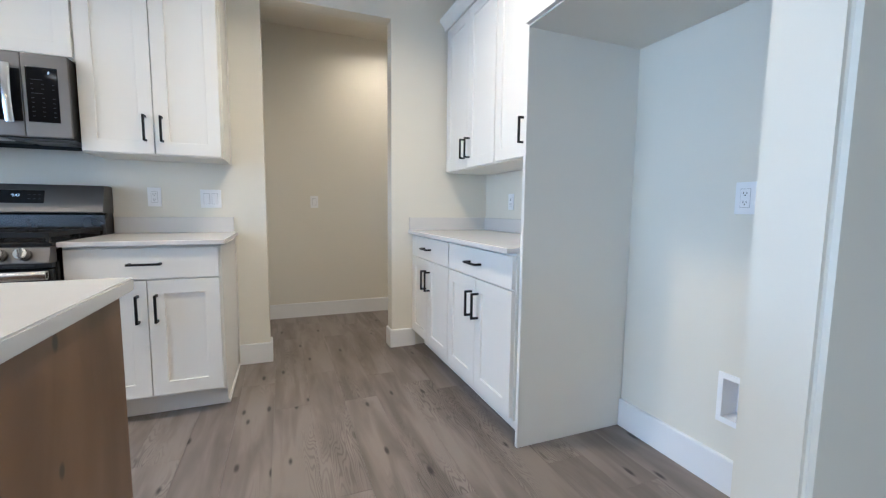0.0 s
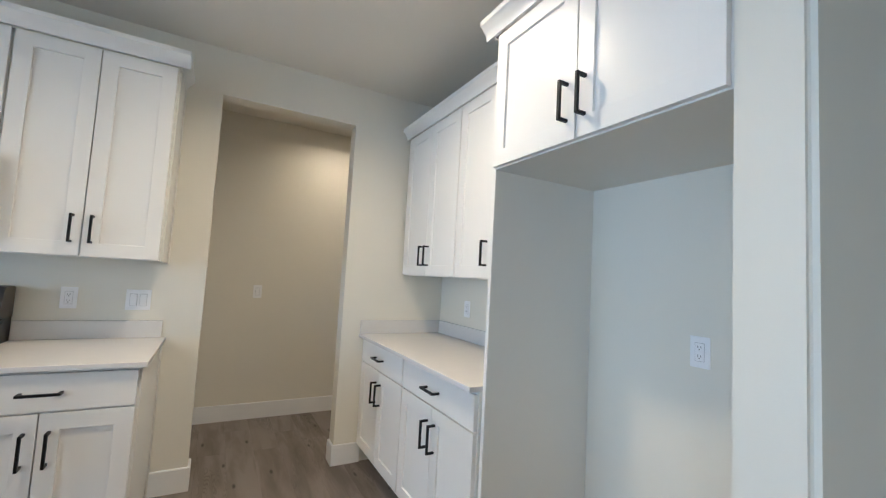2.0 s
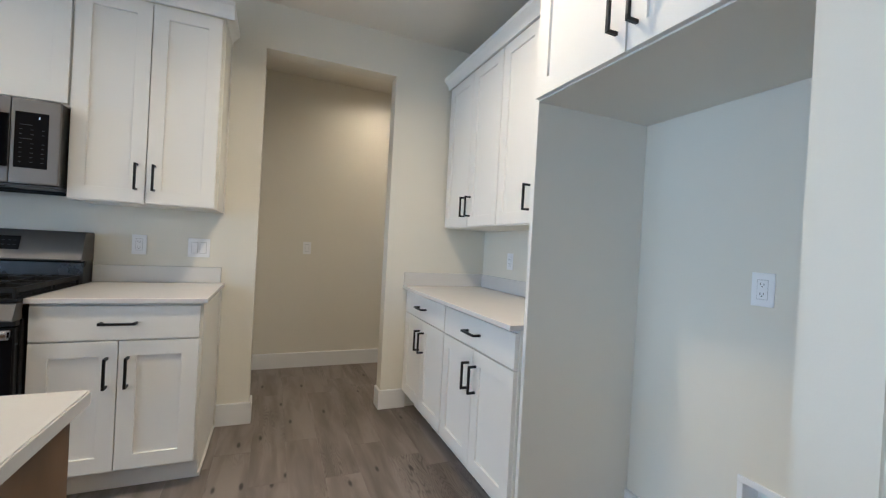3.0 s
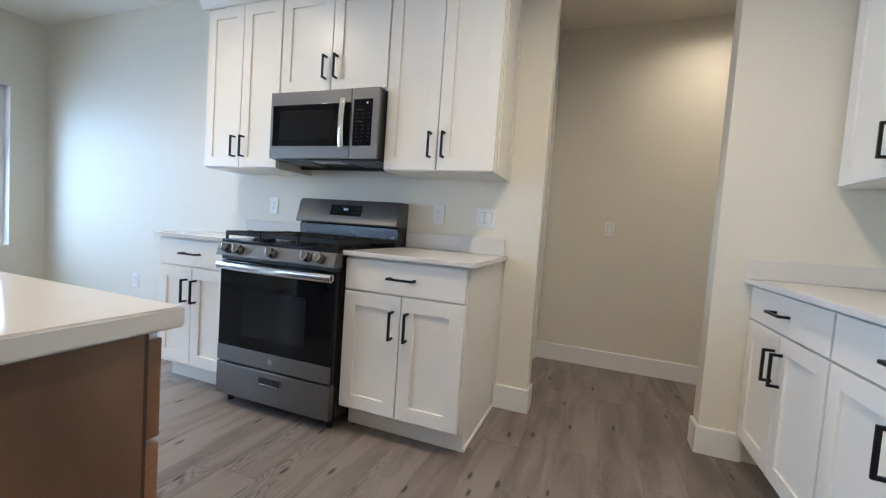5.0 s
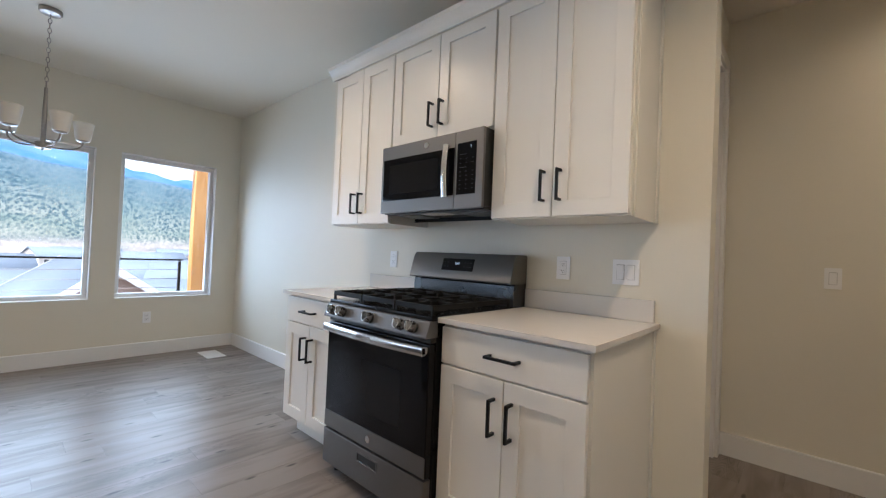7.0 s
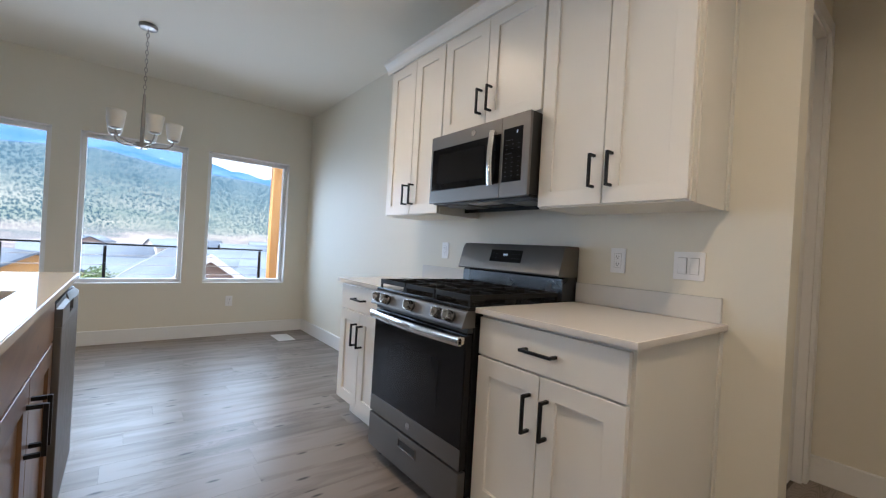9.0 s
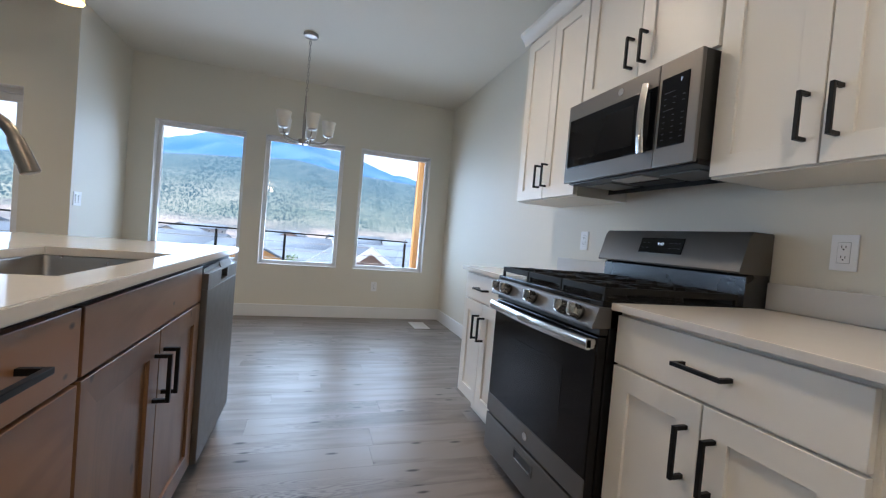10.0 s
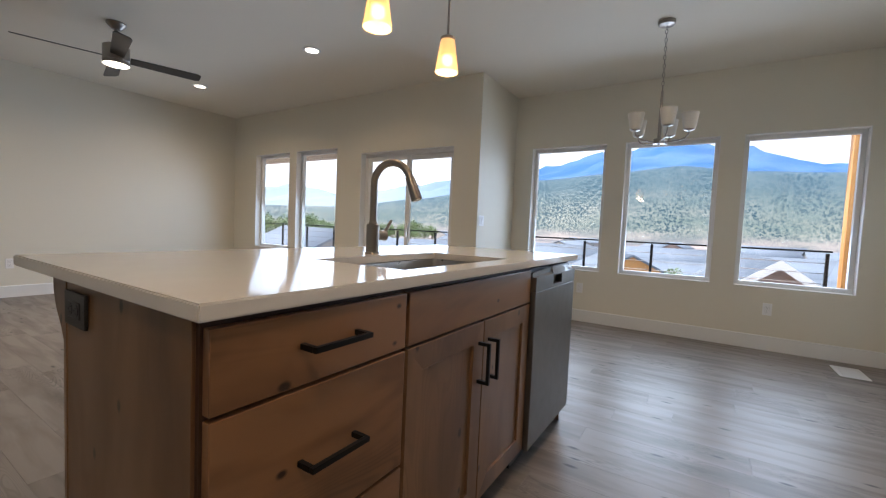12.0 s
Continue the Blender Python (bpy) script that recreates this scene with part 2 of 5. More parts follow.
SLOT = mat("dark_slot", (0.05, 0.05, 0.05), 0.6)
BLKPLASTIC = mat("black_plastic", (0.014, 0.014, 0.014), 0.35)
PRINT = mat("grey_print", (0.035, 0.035, 0.04), 0.5)
DIGIT = glow("display_digits", (0.75, 0.9, 1.0), 0.28)
for dark in (OVENGLASS, MESHGLASS, ENAMEL, IRON):
    dark.node_tree.nodes["Principled BSDF"].inputs["Specular IOR Level"].default_value = 0.2
RISER = mat("gloss_black_steel", (0.085, 0.088, 0.092), 0.27, metal=0.85, spots=0.1, rough_var=0.03)
FROST = mat("frosted_glass_shade", (0.62, 0.61, 0.58), 0.45, spots=0.03)
ALDER = wood("stained_knotty_alder", ((0.084, 0.033, 0.011), (0.160, 0.076, 0.032), (0.242, 0.122, 0.055)), 0.33, 0, knots=0.55, world_place=True, coat=0.22, streak=7.0, figure=0.32, knot_grid=(6.5, 4.4))
ALDER_V = wood("stained_knotty_alder_upright", ((0.096, 0.046, 0.019), (0.146, 0.075, 0.033), (0.194, 0.105, 0.049)), 0.33, 2, knots=0.50, world_place=True, coat=0.22, streak=6.0, figure=0.28, knot_grid=(6.5, 4.0))
# Carcass colour set near black so the gaps between the alder fronts look dark.
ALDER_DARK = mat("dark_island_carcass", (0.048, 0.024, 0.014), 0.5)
PLANK = wood("grey_brown_vinyl_plank", ((0.128, 0.105, 0.090), (0.187, 0.158, 0.138), (0.232, 0.199, 0.175)), 0.37, 1, knots=0.40, world_place=True, streak=13.0, relief=0.08, vary=0.06, figure=0.9, knot_grid=(8.0, 2.6), rings=(15.0, 1.8), knot_size=(0.085, 0.150))
PLANK.node_tree.nodes["Principled BSDF"].inputs["Specular IOR Level"].default_value = 0.42
JOINT = mat("plank_joint", (0.075, 0.063, 0.054), 0.7)
GLASS = pane_glass("window_glass")
CEDAR = wood("orange_cedar", ((0.48, 0.20, 0.05), (0.62, 0.29, 0.08), (0.7, 0.36, 0.12)), 0.55, 2, knots=0.15)
FANBLADE = mat("dark_fan_blade", (0.06, 0.052, 0.046), 0.4, metal=0.3, spots=0.1, scale=8)


# ---- building blocks ----
def box(bm, x0, x1, y0, y1, z0, z1, r=0.0):
    m = Matrix.LocRotScale(((x0 + x1) / 2, (y0 + y1) / 2, (z0 + z1) / 2), None, (abs(x1 - x0), abs(y1 - y0), abs(z1 - z0)))
    v = bmesh.ops.create_cube(bm, size=1.0, matrix=m)["verts"]
    if r:
        bmesh.ops.bevel(bm, geom=list({e for q in v for e in q.link_edges}), offset=r, segments=2, profile=0.6, affect="EDGES")
    return bm


def rod(bm, a, b, r, r2=None, seg=14, caps=True):
    a, b = Vector(a), Vector(b)
    m = Matrix.Translation((a + b) / 2) @ (b - a).to_track_quat("Z", "Y").to_matrix().to_4x4()
    bmesh.ops.create_cone(bm, cap_ends=caps, segments=seg, radius1=r, radius2=r if r2 is None else r2, depth=(b - a).length, matrix=m)
    return bm


def tube(bm, pts, r, seg=12, radii=None):
    """A round bar along a line of points."""
    rings, n = [], len(pts)
    side = None
    for i, p in enumerate(pts):
        p = Vector(p)
        t = (Vector(pts[min(i + 1, n - 1)]) - Vector(pts[max(i - 1, 0)])).normalized()
        if side is None:
            side = t.orthogonal().normalized()
        side = (side - t * side.dot(t)).normalized()
        up = t.cross(side)
        rr = radii[i] if radii else r
        rings.append([bm.verts.new(p + rr * (math.cos(2 * math.pi * k / seg) * side + math.sin(2 * math.pi * k / seg) * up)) for k in range(seg)])
    for a, b in zip(rings, rings[1:]):
        for k in range(seg):
            bm.faces.new((a[k], a[(k + 1) % seg], b[(k + 1) % seg], b[k]))
    bm.faces.new(rings[0][::-1])
    bm.faces.new(rings[-1])
    return bm


def lathe(bm, prof, cx=0.0, cy=0.0, seg=28, closed=False):
    """A turned shape from (radius, z) pairs."""
    rings = [[bm.verts.new((cx + r * math.cos(2 * math.pi * k / seg), cy + r * math.sin(2 * math.pi * k / seg), z)) for k in range(seg)] for r, z in prof]
    for a, b in zip(rings, rings[1:] + (rings[:1] if closed else [])):
        for k in range(seg):
            bm.faces.new((a[k], a[(k + 1) % seg], b[(k + 1) % seg], b[k]))
    return bm


def sweep(bm, outline, path_from, path_to, out, up=Vector((0, 0, 1))):
    """A moulding: outline of (out, up) pairs carried along a straight line."""
    ends = []
    for p in (Vector(path_from), Vector(path_to)):
        ends.append([bm.verts.new(p + o * out + u * up) for o, u in outline])
    k = len(outline)
    for i in range(k):
        bm.faces.new((ends[0][i], ends[0][(i + 1) % k], ends[1][(i + 1) % k], ends[1][i]))
    bm.faces.new(ends[0][::-1])
    bm.faces.new(ends[1])
    return bm


def finish(bm, name, material, smooth=True):
    bmesh.ops.recalc_face_normals(bm, faces=bm.faces)
    me = bpy.data.meshes.new(name)
    bm.to_mesh(me)
    bm.free()
    me.materials.append(material)
    if smooth:
        me.shade_smooth()
        me.set_sharp_from_angle(angle=radians(32))
        for f in me.polygons:
            if max(abs(c) for c in f.normal) > 0.99995:
                f.use_smooth = False
    return me


def part(name, bm, material, parent, label=""):
    ob = new(name, finish(bm, name, material))
    ob.parent = parent
    if label:
        ob["label"] = label
    return ob


def thing(name, m, label, category, group="", kind=""):
    ob = new(name)
    ob.empty_display_size = 0.05
    ob.matrix_world = m
    return tagged(ob, label, category, group, kind)


def single(name, bm, material, label, category="", kind="", m=None, group=""):
    ob = new(name, finish(bm, name, material))
    if m is not None:
        ob.matrix_world = m
    return tagged(ob, label, category, group, kind)


def nb():
    return bmesh.new()


def lettering(name, words, size, material, parent, m, label=""):
    cu = bpy.data.curves.new(name, "FONT")
    cu.body, cu.size, cu.align_x, cu.align_y, cu.extrude = words, size, "CENTER", "CENTER", 0.0004
    tmp = bpy.data.objects.new(name, cu)
    scene.collection.objects.link(tmp)
    me = bpy.data.meshes.new_from_object(tmp.evaluated_get(bpy.context.evaluated_depsgraph_get()))
    bpy.data.objects.remove(tmp)
    me.materials.clear()
    me.materials.append(material)
    ob = new(name, me)
    ob.parent, ob.matrix_local = parent, m
    if label:
        ob["label"] = label
    return ob


# ---- the plan ----
CEIL_Z = 2.735
N_Y, E_X, NOOK_X, LIV_X, JOG_Y, S_Y, HALL_Y = 3.25, 1.775, -4.74, -3.765, -0.28, -5.0, 4.41
DOOR_X0, DOOR_X1, DOOR_Z = 0.108, 0.978, 2.437
FAR_E = 3.4


def wall(name, axis, at, thick, a, b, holes=(), label="off-white painted drywall", top=CEIL_Z):
    """A wall whose room face lies at 'at'; holes are (from, to, sill, head)."""
    bm = nb()
    cuts = sorted(holes)
    spans, prev = [], a
    for h in cuts:
        spans += [(prev, h[0], 0, top), (h[0], h[1], 0, h[2]), (h[0], h[1], h[3], top)]
        prev = h[1]
    spans.append((prev, b, 0, top))
    lo, hi = sorted((at, at + thick))
    for s0, s1, z0, z1 in spans:
        if s1 - s0 > 1e-4 and z1 - z0 > 1e-4:
            box(bm, *((s0, s1, lo, hi) if axis == "y" else (lo, hi, s0, s1)), z0, z1)
    bmesh.ops.remove_doubles(bm, verts=bm.verts, dist=1e-5)
    return single(name, bm, WALL, label, "wall", "structure")


NOOK_WINS = [(-0.05, 0.834), (1.032, 1.912), (2.107, 2.990)]
LIV_WINS = [(-4.39, -3.535), (-3.375, -2.505)]
SLIDER = (-2.05, -0.615)
W_LO, W_HI = 0.600, 2.078
wall("wall_north", "y", N_Y, 0.118, NOOK_X, E_X, [(DOOR_X0, DOOR_X1, 0, DOOR_Z)])
wall("wall_nook_windows", "x", NOOK_X, -0.16, JOG_Y - 0.12, N_Y + 0.118, [(a, b, W_LO, W_HI) for a, b in NOOK_WINS])
wall("wall_jog", "y", JOG_Y, -0.12, NOOK_X, LIV_X)
wall("wall_living_windows", "x", LIV_X, -0.16, S_Y - 0.12, JOG_Y - 0.12, [(a, b, W_LO, W_HI) for a, b in LIV_WINS] + [(SLIDER[0], SLIDER[1], 0, 1.975)])
wall("wall_south", "y", S_Y, -0.12, LIV_X, FAR_E)
wall("wall_far_east", "x", FAR_E, 0.12, S_Y - 0.12, 0.665)
wall("wall_east", "x", E_X, 0.12, 0.815, N_Y, [(1.095, 1.245, 0.285, 0.445)])
bm = box(nb(), 1.150, FAR_E + 0.12, 0.665, 0.815, 0, CEIL_Z)
bmesh.ops.bevel(bm, geom=[e for e in bm.edges if all(abs(v.co.x - 1.150) < 1e-4 for v in e.verts) and abs(e.verts[0].co.z - e.verts[1].co.z) > 1], offset=0.016, segments=5, affect="EDGES")
single("wall_fridge_side", bm, WALL, "off-white painted drywall with rounded corners", "wall", "structure")
wall("wall_hall_back", "y", HALL_Y, 0.12, -0.13, 3.0)
wall("wall_hall_west", "x", -0.01, -0.12, N_Y + 0.118, HALL_Y, [(3.50, 4.315, 0, 2.40)])
wall("wall_hall_east", "x", 3.0, 0.12, N_Y + 0.118, HALL_Y + 0.12)
wall("wall_hall_south", "y", N_Y + 0.118, -0.118, E_X + 0.12, 3.0)

def rooms(z0, z1):
    """One slab under or over all the rooms."""
    bm = nb()
    box(bm, NOOK_X - 0.16, FAR_E + 0.12, JOG_Y - 0.12, N_Y + 0.118, z0, z1)
    box(bm, LIV_X - 0.16, FAR_E + 0.12, S_Y - 0.12, JOG_Y - 0.12, z0, z1)
    box(bm, -0.13, 3.12, N_Y + 0.118, HALL_Y + 0.12, z0, z1)
    return bm


single("ceiling", rooms(CEIL_Z, CEIL_Z + 0.3), CEIL, "flat white textured ceiling", "ceiling", "structure")
floor = single("floor", rooms(-0.25, -0.004), JOINT, "grey-brown wood-look plank floor", "floor", "structure")


def baseboard(name, x0, y0, x1, y1, out, h=0.138):
    bm = nb()
    t = 0.015
    sweep(bm, [(0, 0), (t, 0), (t, h - 0.006), (t - 0.005, h), (0, h)], (x0, y0, 0), (x1, y1, 0), Vector(out))
    return single(name, bm, TRIM, "white painted baseboard along the wall", "baseboard", "structure")


baseboard("baseboard_nook", NOOK_X, JOG_Y, NOOK_X, N_Y, (1, 0, 0))
baseboard("baseboard_north_nook", NOOK_X, N_Y, -2.05, N_Y, (0, -1, 0))
baseboard("baseboard_north_door", -0.085, N_Y, DOOR_X0 + 0.015, N_Y, (0, -1, 0))
baseboard("baseboard_north_east", DOOR_X1 - 0.015, N_Y, 1.165, N_Y, (0, -1, 0))
baseboard("baseboard_jamb_west", DOOR_X0, N_Y - 0.0148, DOOR_X0, N_Y + 0.118, (1, 0, 0))
baseboard("baseboard_jamb_east", DOOR_X1, N_Y - 0.0148, DOOR_X1, N_Y + 0.118, (-1, 0, 0))
baseboard("baseboard_hall", -0.01, HALL_Y, 3.0, HALL_Y, (0, -1, 0))
baseboard("baseboard_jog", NOOK_X, JOG_Y, LIV_X, JOG_Y, (0, 1, 0))
baseboard("baseboard_living_a", LIV_X, S_Y, LIV_X, SLIDER[0] - 0.0, (1, 0, 0))
baseboard("baseboard_living_b", LIV_X, SLIDER[1], LIV_X, JOG_Y, (1, 0, 0))
baseboard("baseboard_south", LIV_X, S_Y, FAR_E, S_Y, (0, 1, 0))
baseboard("baseboard_alcove", E_X, 0.815, E_X, 1.735, (-1, 0, 0))
baseboard("baseboard_alcove_south", 1.165, 0.815, E_X, 0.815, (0, 1, 0))


def window(name, x, a, b, z0, z1, sliding=False):
    """A white vinyl window set deep in its drywall opening, glazed."""
    w = thing(name, pose(x, a, z0), "fixed white vinyl picture window with a clear view" if not sliding else "white vinyl sliding patio door with two tall glass panels",
              "window" if not sliding else "patio door", "", "structure")
    W, H, d = b - a, z1 - z0, -0.115
    f = 0.045
    bm = nb()
    for q in ((0, W, 0, f), (0, W, H - f, H), (0, f, f, H - f), (W - f, W, f, H - f)):
        box(bm, d - 0.03, d + 0.03, q[0], q[1], q[2], q[3], 0.004)
    part("window_frame", bm, TRIM, w)
    bm = nb()
    for q in ((0, W, -0.0, 0.006), (0, W, H - 0.006, H), (0, 0.006, 0.006, H - 0.006), (W - 0.006, W, 0.006, H - 0.006)):
        box(bm, d + 0.03, 0.002, q[0], q[1], q[2], q[3])
    part("return_lining", bm, TRIM, w)
    if sliding:
        for i, (p, q, dx) in enumerate(((f, W / 2 + 0.035, 0.008), (W / 2 - 0.035, W - f, -0.018))):
            bm = nb()
            s = 0.062
            for r in ((p, q, f, f + s), (p, q, H - f - s, H - f), (p, p + s, f + s, H - f - s), (q - s, q, f + s, H - f - s)):
                box(bm, d + dx - 0.012, d + dx + 0.012, *r, 0.003)
            sash = part("sash", bm, TRIM, w)
            part("pane", box(nb(), d + dx - 0.003, d + dx + 0.003, p + s, q - s, f + s, H - f - s), GLASS, sash)
        part("pull_handle", box(nb(), d + 0.021, d + 0.05, W / 2 + 0.0, W / 2 + 0.02, 0.90, 1.10, 0.006), TRIM, w)
    else:
        part("pane", box(nb(), d - 0.003, d + 0.003, f, W - f, f, H - f), GLASS, w)
    return w


for i, (a, b) in enumerate(NOOK_WINS):
    window(f"window_{i + 1}", NOOK_X, a, b, W_LO, W_HI)
for i, (a, b) in enumerate(LIV_WINS):
    window(f"window_{i + 4}", LIV_X, a, b, W_LO, W_HI)
window("door_1", LIV_X, SLIDER[0], SLIDER[1], 0.0, 1.975, True)


def hall_door():
    d = thing("door_2", pose(-0.01, 3.50, 0), "closed white hall door in white casing", "door", "", "structure")
    W, H = 0.815, 2.40
    bm = nb()
    box(bm, -0.075, -0.04, 0.02, W - 0.02, 0.01, H - 0.02, 0.003)
    part("leaf", bm, TRIM, d)
    bm = nb()
    for r in ((-0.07, 0.0, 0, H + 0.07), (W, W + 0.07, 0, H + 0.07), (0.0, W, H, H + 0.07)):
        box(bm, 0.0, 0.018, *r, 0.003)
    part("casing", bm, TRIM, d)
    bm = nb()
    for r in ((0, 0.02, 0, H), (W - 0.02, W, 0, H), (0.02, W - 0.02, H - 0.02, H)):
        box(bm, -0.12, 0.0, *r)
    part("jamb", bm, TRIM, d)


hall_door()


# ---- cabinets ----
def bar_handle(parent, x, z, length, upright, front):
    """A square black bar pull on two posts."""
    bm = nb()
    s, reach = 0.0055, 0.032
    half = length / 2
    if upright:
        box(bm, x - s, x + s, front - reach - 0.011, front - reach, z - half, z + half, 0.0015)
        for q in (-1, 1):
            box(bm, x - s, x + s, front - reach, front, z + q * (half - s) - s, z + q * (half - s) + s, 0.001)
    else:
        box(bm, x - half, x + half, front - reach - 0.011, front - reach, z - s, z + s, 0.0015)
        for q in (-1, 1):
            box(bm, x + q * (half - s) - s, x + q * (half - s) + s, front - reach, front, z - s, z + s, 0.001)
    return part("handle", bm, BLACK, parent, "matt black bar pull")


def shaker(parent, x0, x1, z0, z1, material, rail=0.067, y=-0.02):
    bm = nb()
    g = 0.0021
    x0, x1, z0, z1 = x0 + g, x1 - g, z0 + g, z1 - g
    rect = lambda e, yy: [bm.verts.new(v) for v in ((x0 + e, yy, z0 + e), (x1 - e, yy, z0 + e), (x1 - e, yy, z1 - e), (x0 + e, yy, z1 - e))]
    loops = [rect(0.0, y + 0.0195), rect(0.0, y + 0.0012), rect(0.0012, y), rect(rail - 0.001, y), rect(rail, y + 0.0012), rect(rail + 0.0006, y + 0.0095)]
    bm.faces.new(loops[0])
    bm.faces.new(loops[-1])
    for p_, q_ in zip(loops, loops[1:]):
        for k in range(4):
            bm.faces.new((p_[k], p_[(k + 1) % 4], q_[(k + 1) % 4], q_[k]))
    return part("door", bm, material, parent)


def slab(parent, x0, x1, z0, z1, material, y=-0.02, name="drawer_front"):
    g = 0.0021
    return part(name, box(nb(), x0 + g, x1 - g, y, y + 0.0195, z0 + g, z1 - g, 0.0022), material, parent)


PULL = 0.137


def base_cabinet(name, m, w, label, group, top=0.886, d=0.655, kick=0.118, drawer=0.154, end=None):
    c = thing(name, m, label, "base cabinet", group)
    body = nb()
    box(body, 0, w, 0.0, d, kick, top, 0.001)
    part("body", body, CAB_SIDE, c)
    part("toe_kick", box(nb(), 0.0, w, 0.085, 0.10, 0.0, kick), CAB, c)
    if end == "right":
        part("end_panel", box(nb(), w, w + 0.006, 0.0, d, kick, top, 0.001), CAB_SIDE, c)
        part("floor_panel", box(nb(), w - 0.02, w, 0.10, d, 0.0, kick), CAB_SIDE, c)
        part("scribe_strip", box(nb(), w + 0.0062, w + 0.013, d - 0.032, d, 0.018, top, 0.002), CAB_SIDE, c)
        part("shoe_strip", box(nb(), w, w + 0.010, 0.085, d, 0.0, 0.018, 0.003), CAB, c)
    zd = top - 0.012 - drawer
    dr = slab(c, 0.004, w - 0.004, zd, top - 0.012, CAB)
    bar_handle(dr, w / 2, zd + drawer / 2, PULL, False, -0.02)
    zd -= 0.004
    for k, (a, b) in enumerate(((0.004, w / 2 - 0.0005), (w / 2 + 0.0005, w - 0.004))):
        door = shaker(c, a, b, kick + 0.012, zd, CAB)
        bar_handle(door, b - 0.038 if k == 0 else a + 0.038, zd - 0.07 - PULL / 2, PULL, True, -0.02)
    return c


def upper_cabinet(name, m, w, h, d, label, group, end=False, doors=2, low=0.004):
    c = thing(name, m, label, "wall cabinet", group)
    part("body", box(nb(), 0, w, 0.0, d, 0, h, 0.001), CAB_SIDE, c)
    for k, (a, b) in enumerate(((0.004, w / 2 - 0.0005), (w / 2 + 0.0005, w - 0.004)) if doors == 2 else ((0.004, w - 0.004),)):
        door = shaker(c, a, b, low, h - 0.004, CAB)
        bar_handle(door, b - 0.038 if k == 0 else a + 0.038, low + 0.066 + PULL / 2, PULL, True, -0.02)
    if end:
        part("end_panel", box(nb(), w, w + 0.006, 0.03, d, -0.004, h, 0.001), CAB_SIDE, c)
        part("scribe_strip", box(nb(), w + 0.0062, w + 0.013, d - 0.032, d, -0.004, h, 0.002), CAB_SIDE, c)
    return c


CROWN = [(0.0, 0.0), (0.012, 0.0), (0.014, 0.020), (0.024, 0.034), (0.038, 0.052), (0.048, 0.060), (0.050, 0.082), (0.0, 0.082)]

BASE_Y, UP_Y = 2.585, 2.927          # carcass fronts on the range wall
CT = 0.909                           # top of the perimeter counters
base_cabinet("base_cabinet", pose(-0.726, BASE_Y, 0), 0.634, "white shaker base cabinet with one drawer beside the range", "base cabinets", end="right", d=N_Y - BASE_Y - 0.002)
base_cabinet("base_cabinet", pose(-2.061, BASE_Y, 0), 0.566, "white shaker base cabinet with one drawer by the dining nook", "base cabinets", d=N_Y - BASE_Y - 0.002)
UP_Z, UP_H = 1.350, 1.050
upper_cabinet("wall_cabinet", pose(-0.748, UP_Y, UP_Z), 0.649, UP_H, N_Y - UP_Y - 0.002, "tall white shaker wall cabinet over the counter", "wall cabinets", True)
upper_cabinet("wall_cabinet", pose(-2.147, UP_Y, UP_Z), 0.636, UP_H, N_Y - UP_Y - 0.002, "tall white shaker wall cabinet over the far counter", "wall cabinets")
upper_cabinet("wall_cabinet", pose(-1.510, UP_Y, 1.800), 0.761, UP_Z + UP_H - 1.800, N_Y - UP_Y - 0.002, "short white shaker wall cabinet above the microwave", "wall cabinets", low=0.012)


def crown(name, x0, y0, x1, y1, out, z, ends=()):
    c = thing(name, pose(0, 0, z), "white crown moulding on top of the cabinets", "crown moulding", "", "structure")
    part("front_run", sweep(nb(), CROWN, (x0, y0, 0), (x1, y1, 0), Vector(out)), CAB, c)
    for ex0, ey0, ex1, ey1, eo in ends:
        part("return_run", sweep(nb(), CROWN, (ex0, ey0, 0), (ex1, ey1, 0), Vector(eo)), CAB, c)


U_TOP = UP_Z + UP_H
crown("trim_crown_range", -2.197, UP_Y - 0.02, -0.049, UP_Y - 0.02, (0, -1, 0), U_TOP,
      [(-0.099, UP_Y - 0.02, -0.099, N_Y, (1, 0, 0)), (-2.147, UP_Y - 0.02, -2.147, N_Y, (-1, 0, 0))])


def counter(name, boxes, label):
    c = thing(name, pose(0, 0, 0), label, "countertop")
    for nm, b in boxes:
        part(nm, box(nb(), *b, 0.003), QUARTZ, c)
    return c


TH = 0.023
counter("countertop", [("slab", (-0.731, -0.066, 2.544, N_Y, CT - TH, CT)), ("backsplash", (-0.731, -0.088, N_Y - 0.02, N_Y, CT + 0.0005, CT + 0.098))],
        "white quartz countertop with low backsplash beside the range")
counter("countertop", [("slab", (-2.088, -1.492, 2.544, N_Y, CT - TH, CT)), ("backsplash", (-2.088, -1.492, N_Y - 0.02, N_Y, CT + 0.0005, CT + 0.098))],
        "white quartz countertop with low backsplash by the nook")

# east run: local x runs south
EB_X = 1.160
first = base_cabinet("base_cabinet", pose(EB_X, N_Y - 0.004, 0, 0, 0, -90), 0.744, "white shaker base cabinet with drawer and two doors", "base cabinets", d=E_X - EB_X - 0.002)
copy_thing(first, pose(EB_X, N_Y - 0.004 - 0.745, 0, 0, 0, -90))
counter("countertop", [("slab", (1.108, E_X, 1.757, N_Y, CT - TH, CT)), ("backsplash", (E_X - 0.02, E_X, 1.757, N_Y - 0.02, CT + 0.0005, CT + 0.098)),
                       ("side_splash", (1.114, E_X, N_Y - 0.02, N_Y, CT + 0.0005, CT + 0.098))], "white quartz countertop with low backsplash in the corner")
EU_X = 1.425
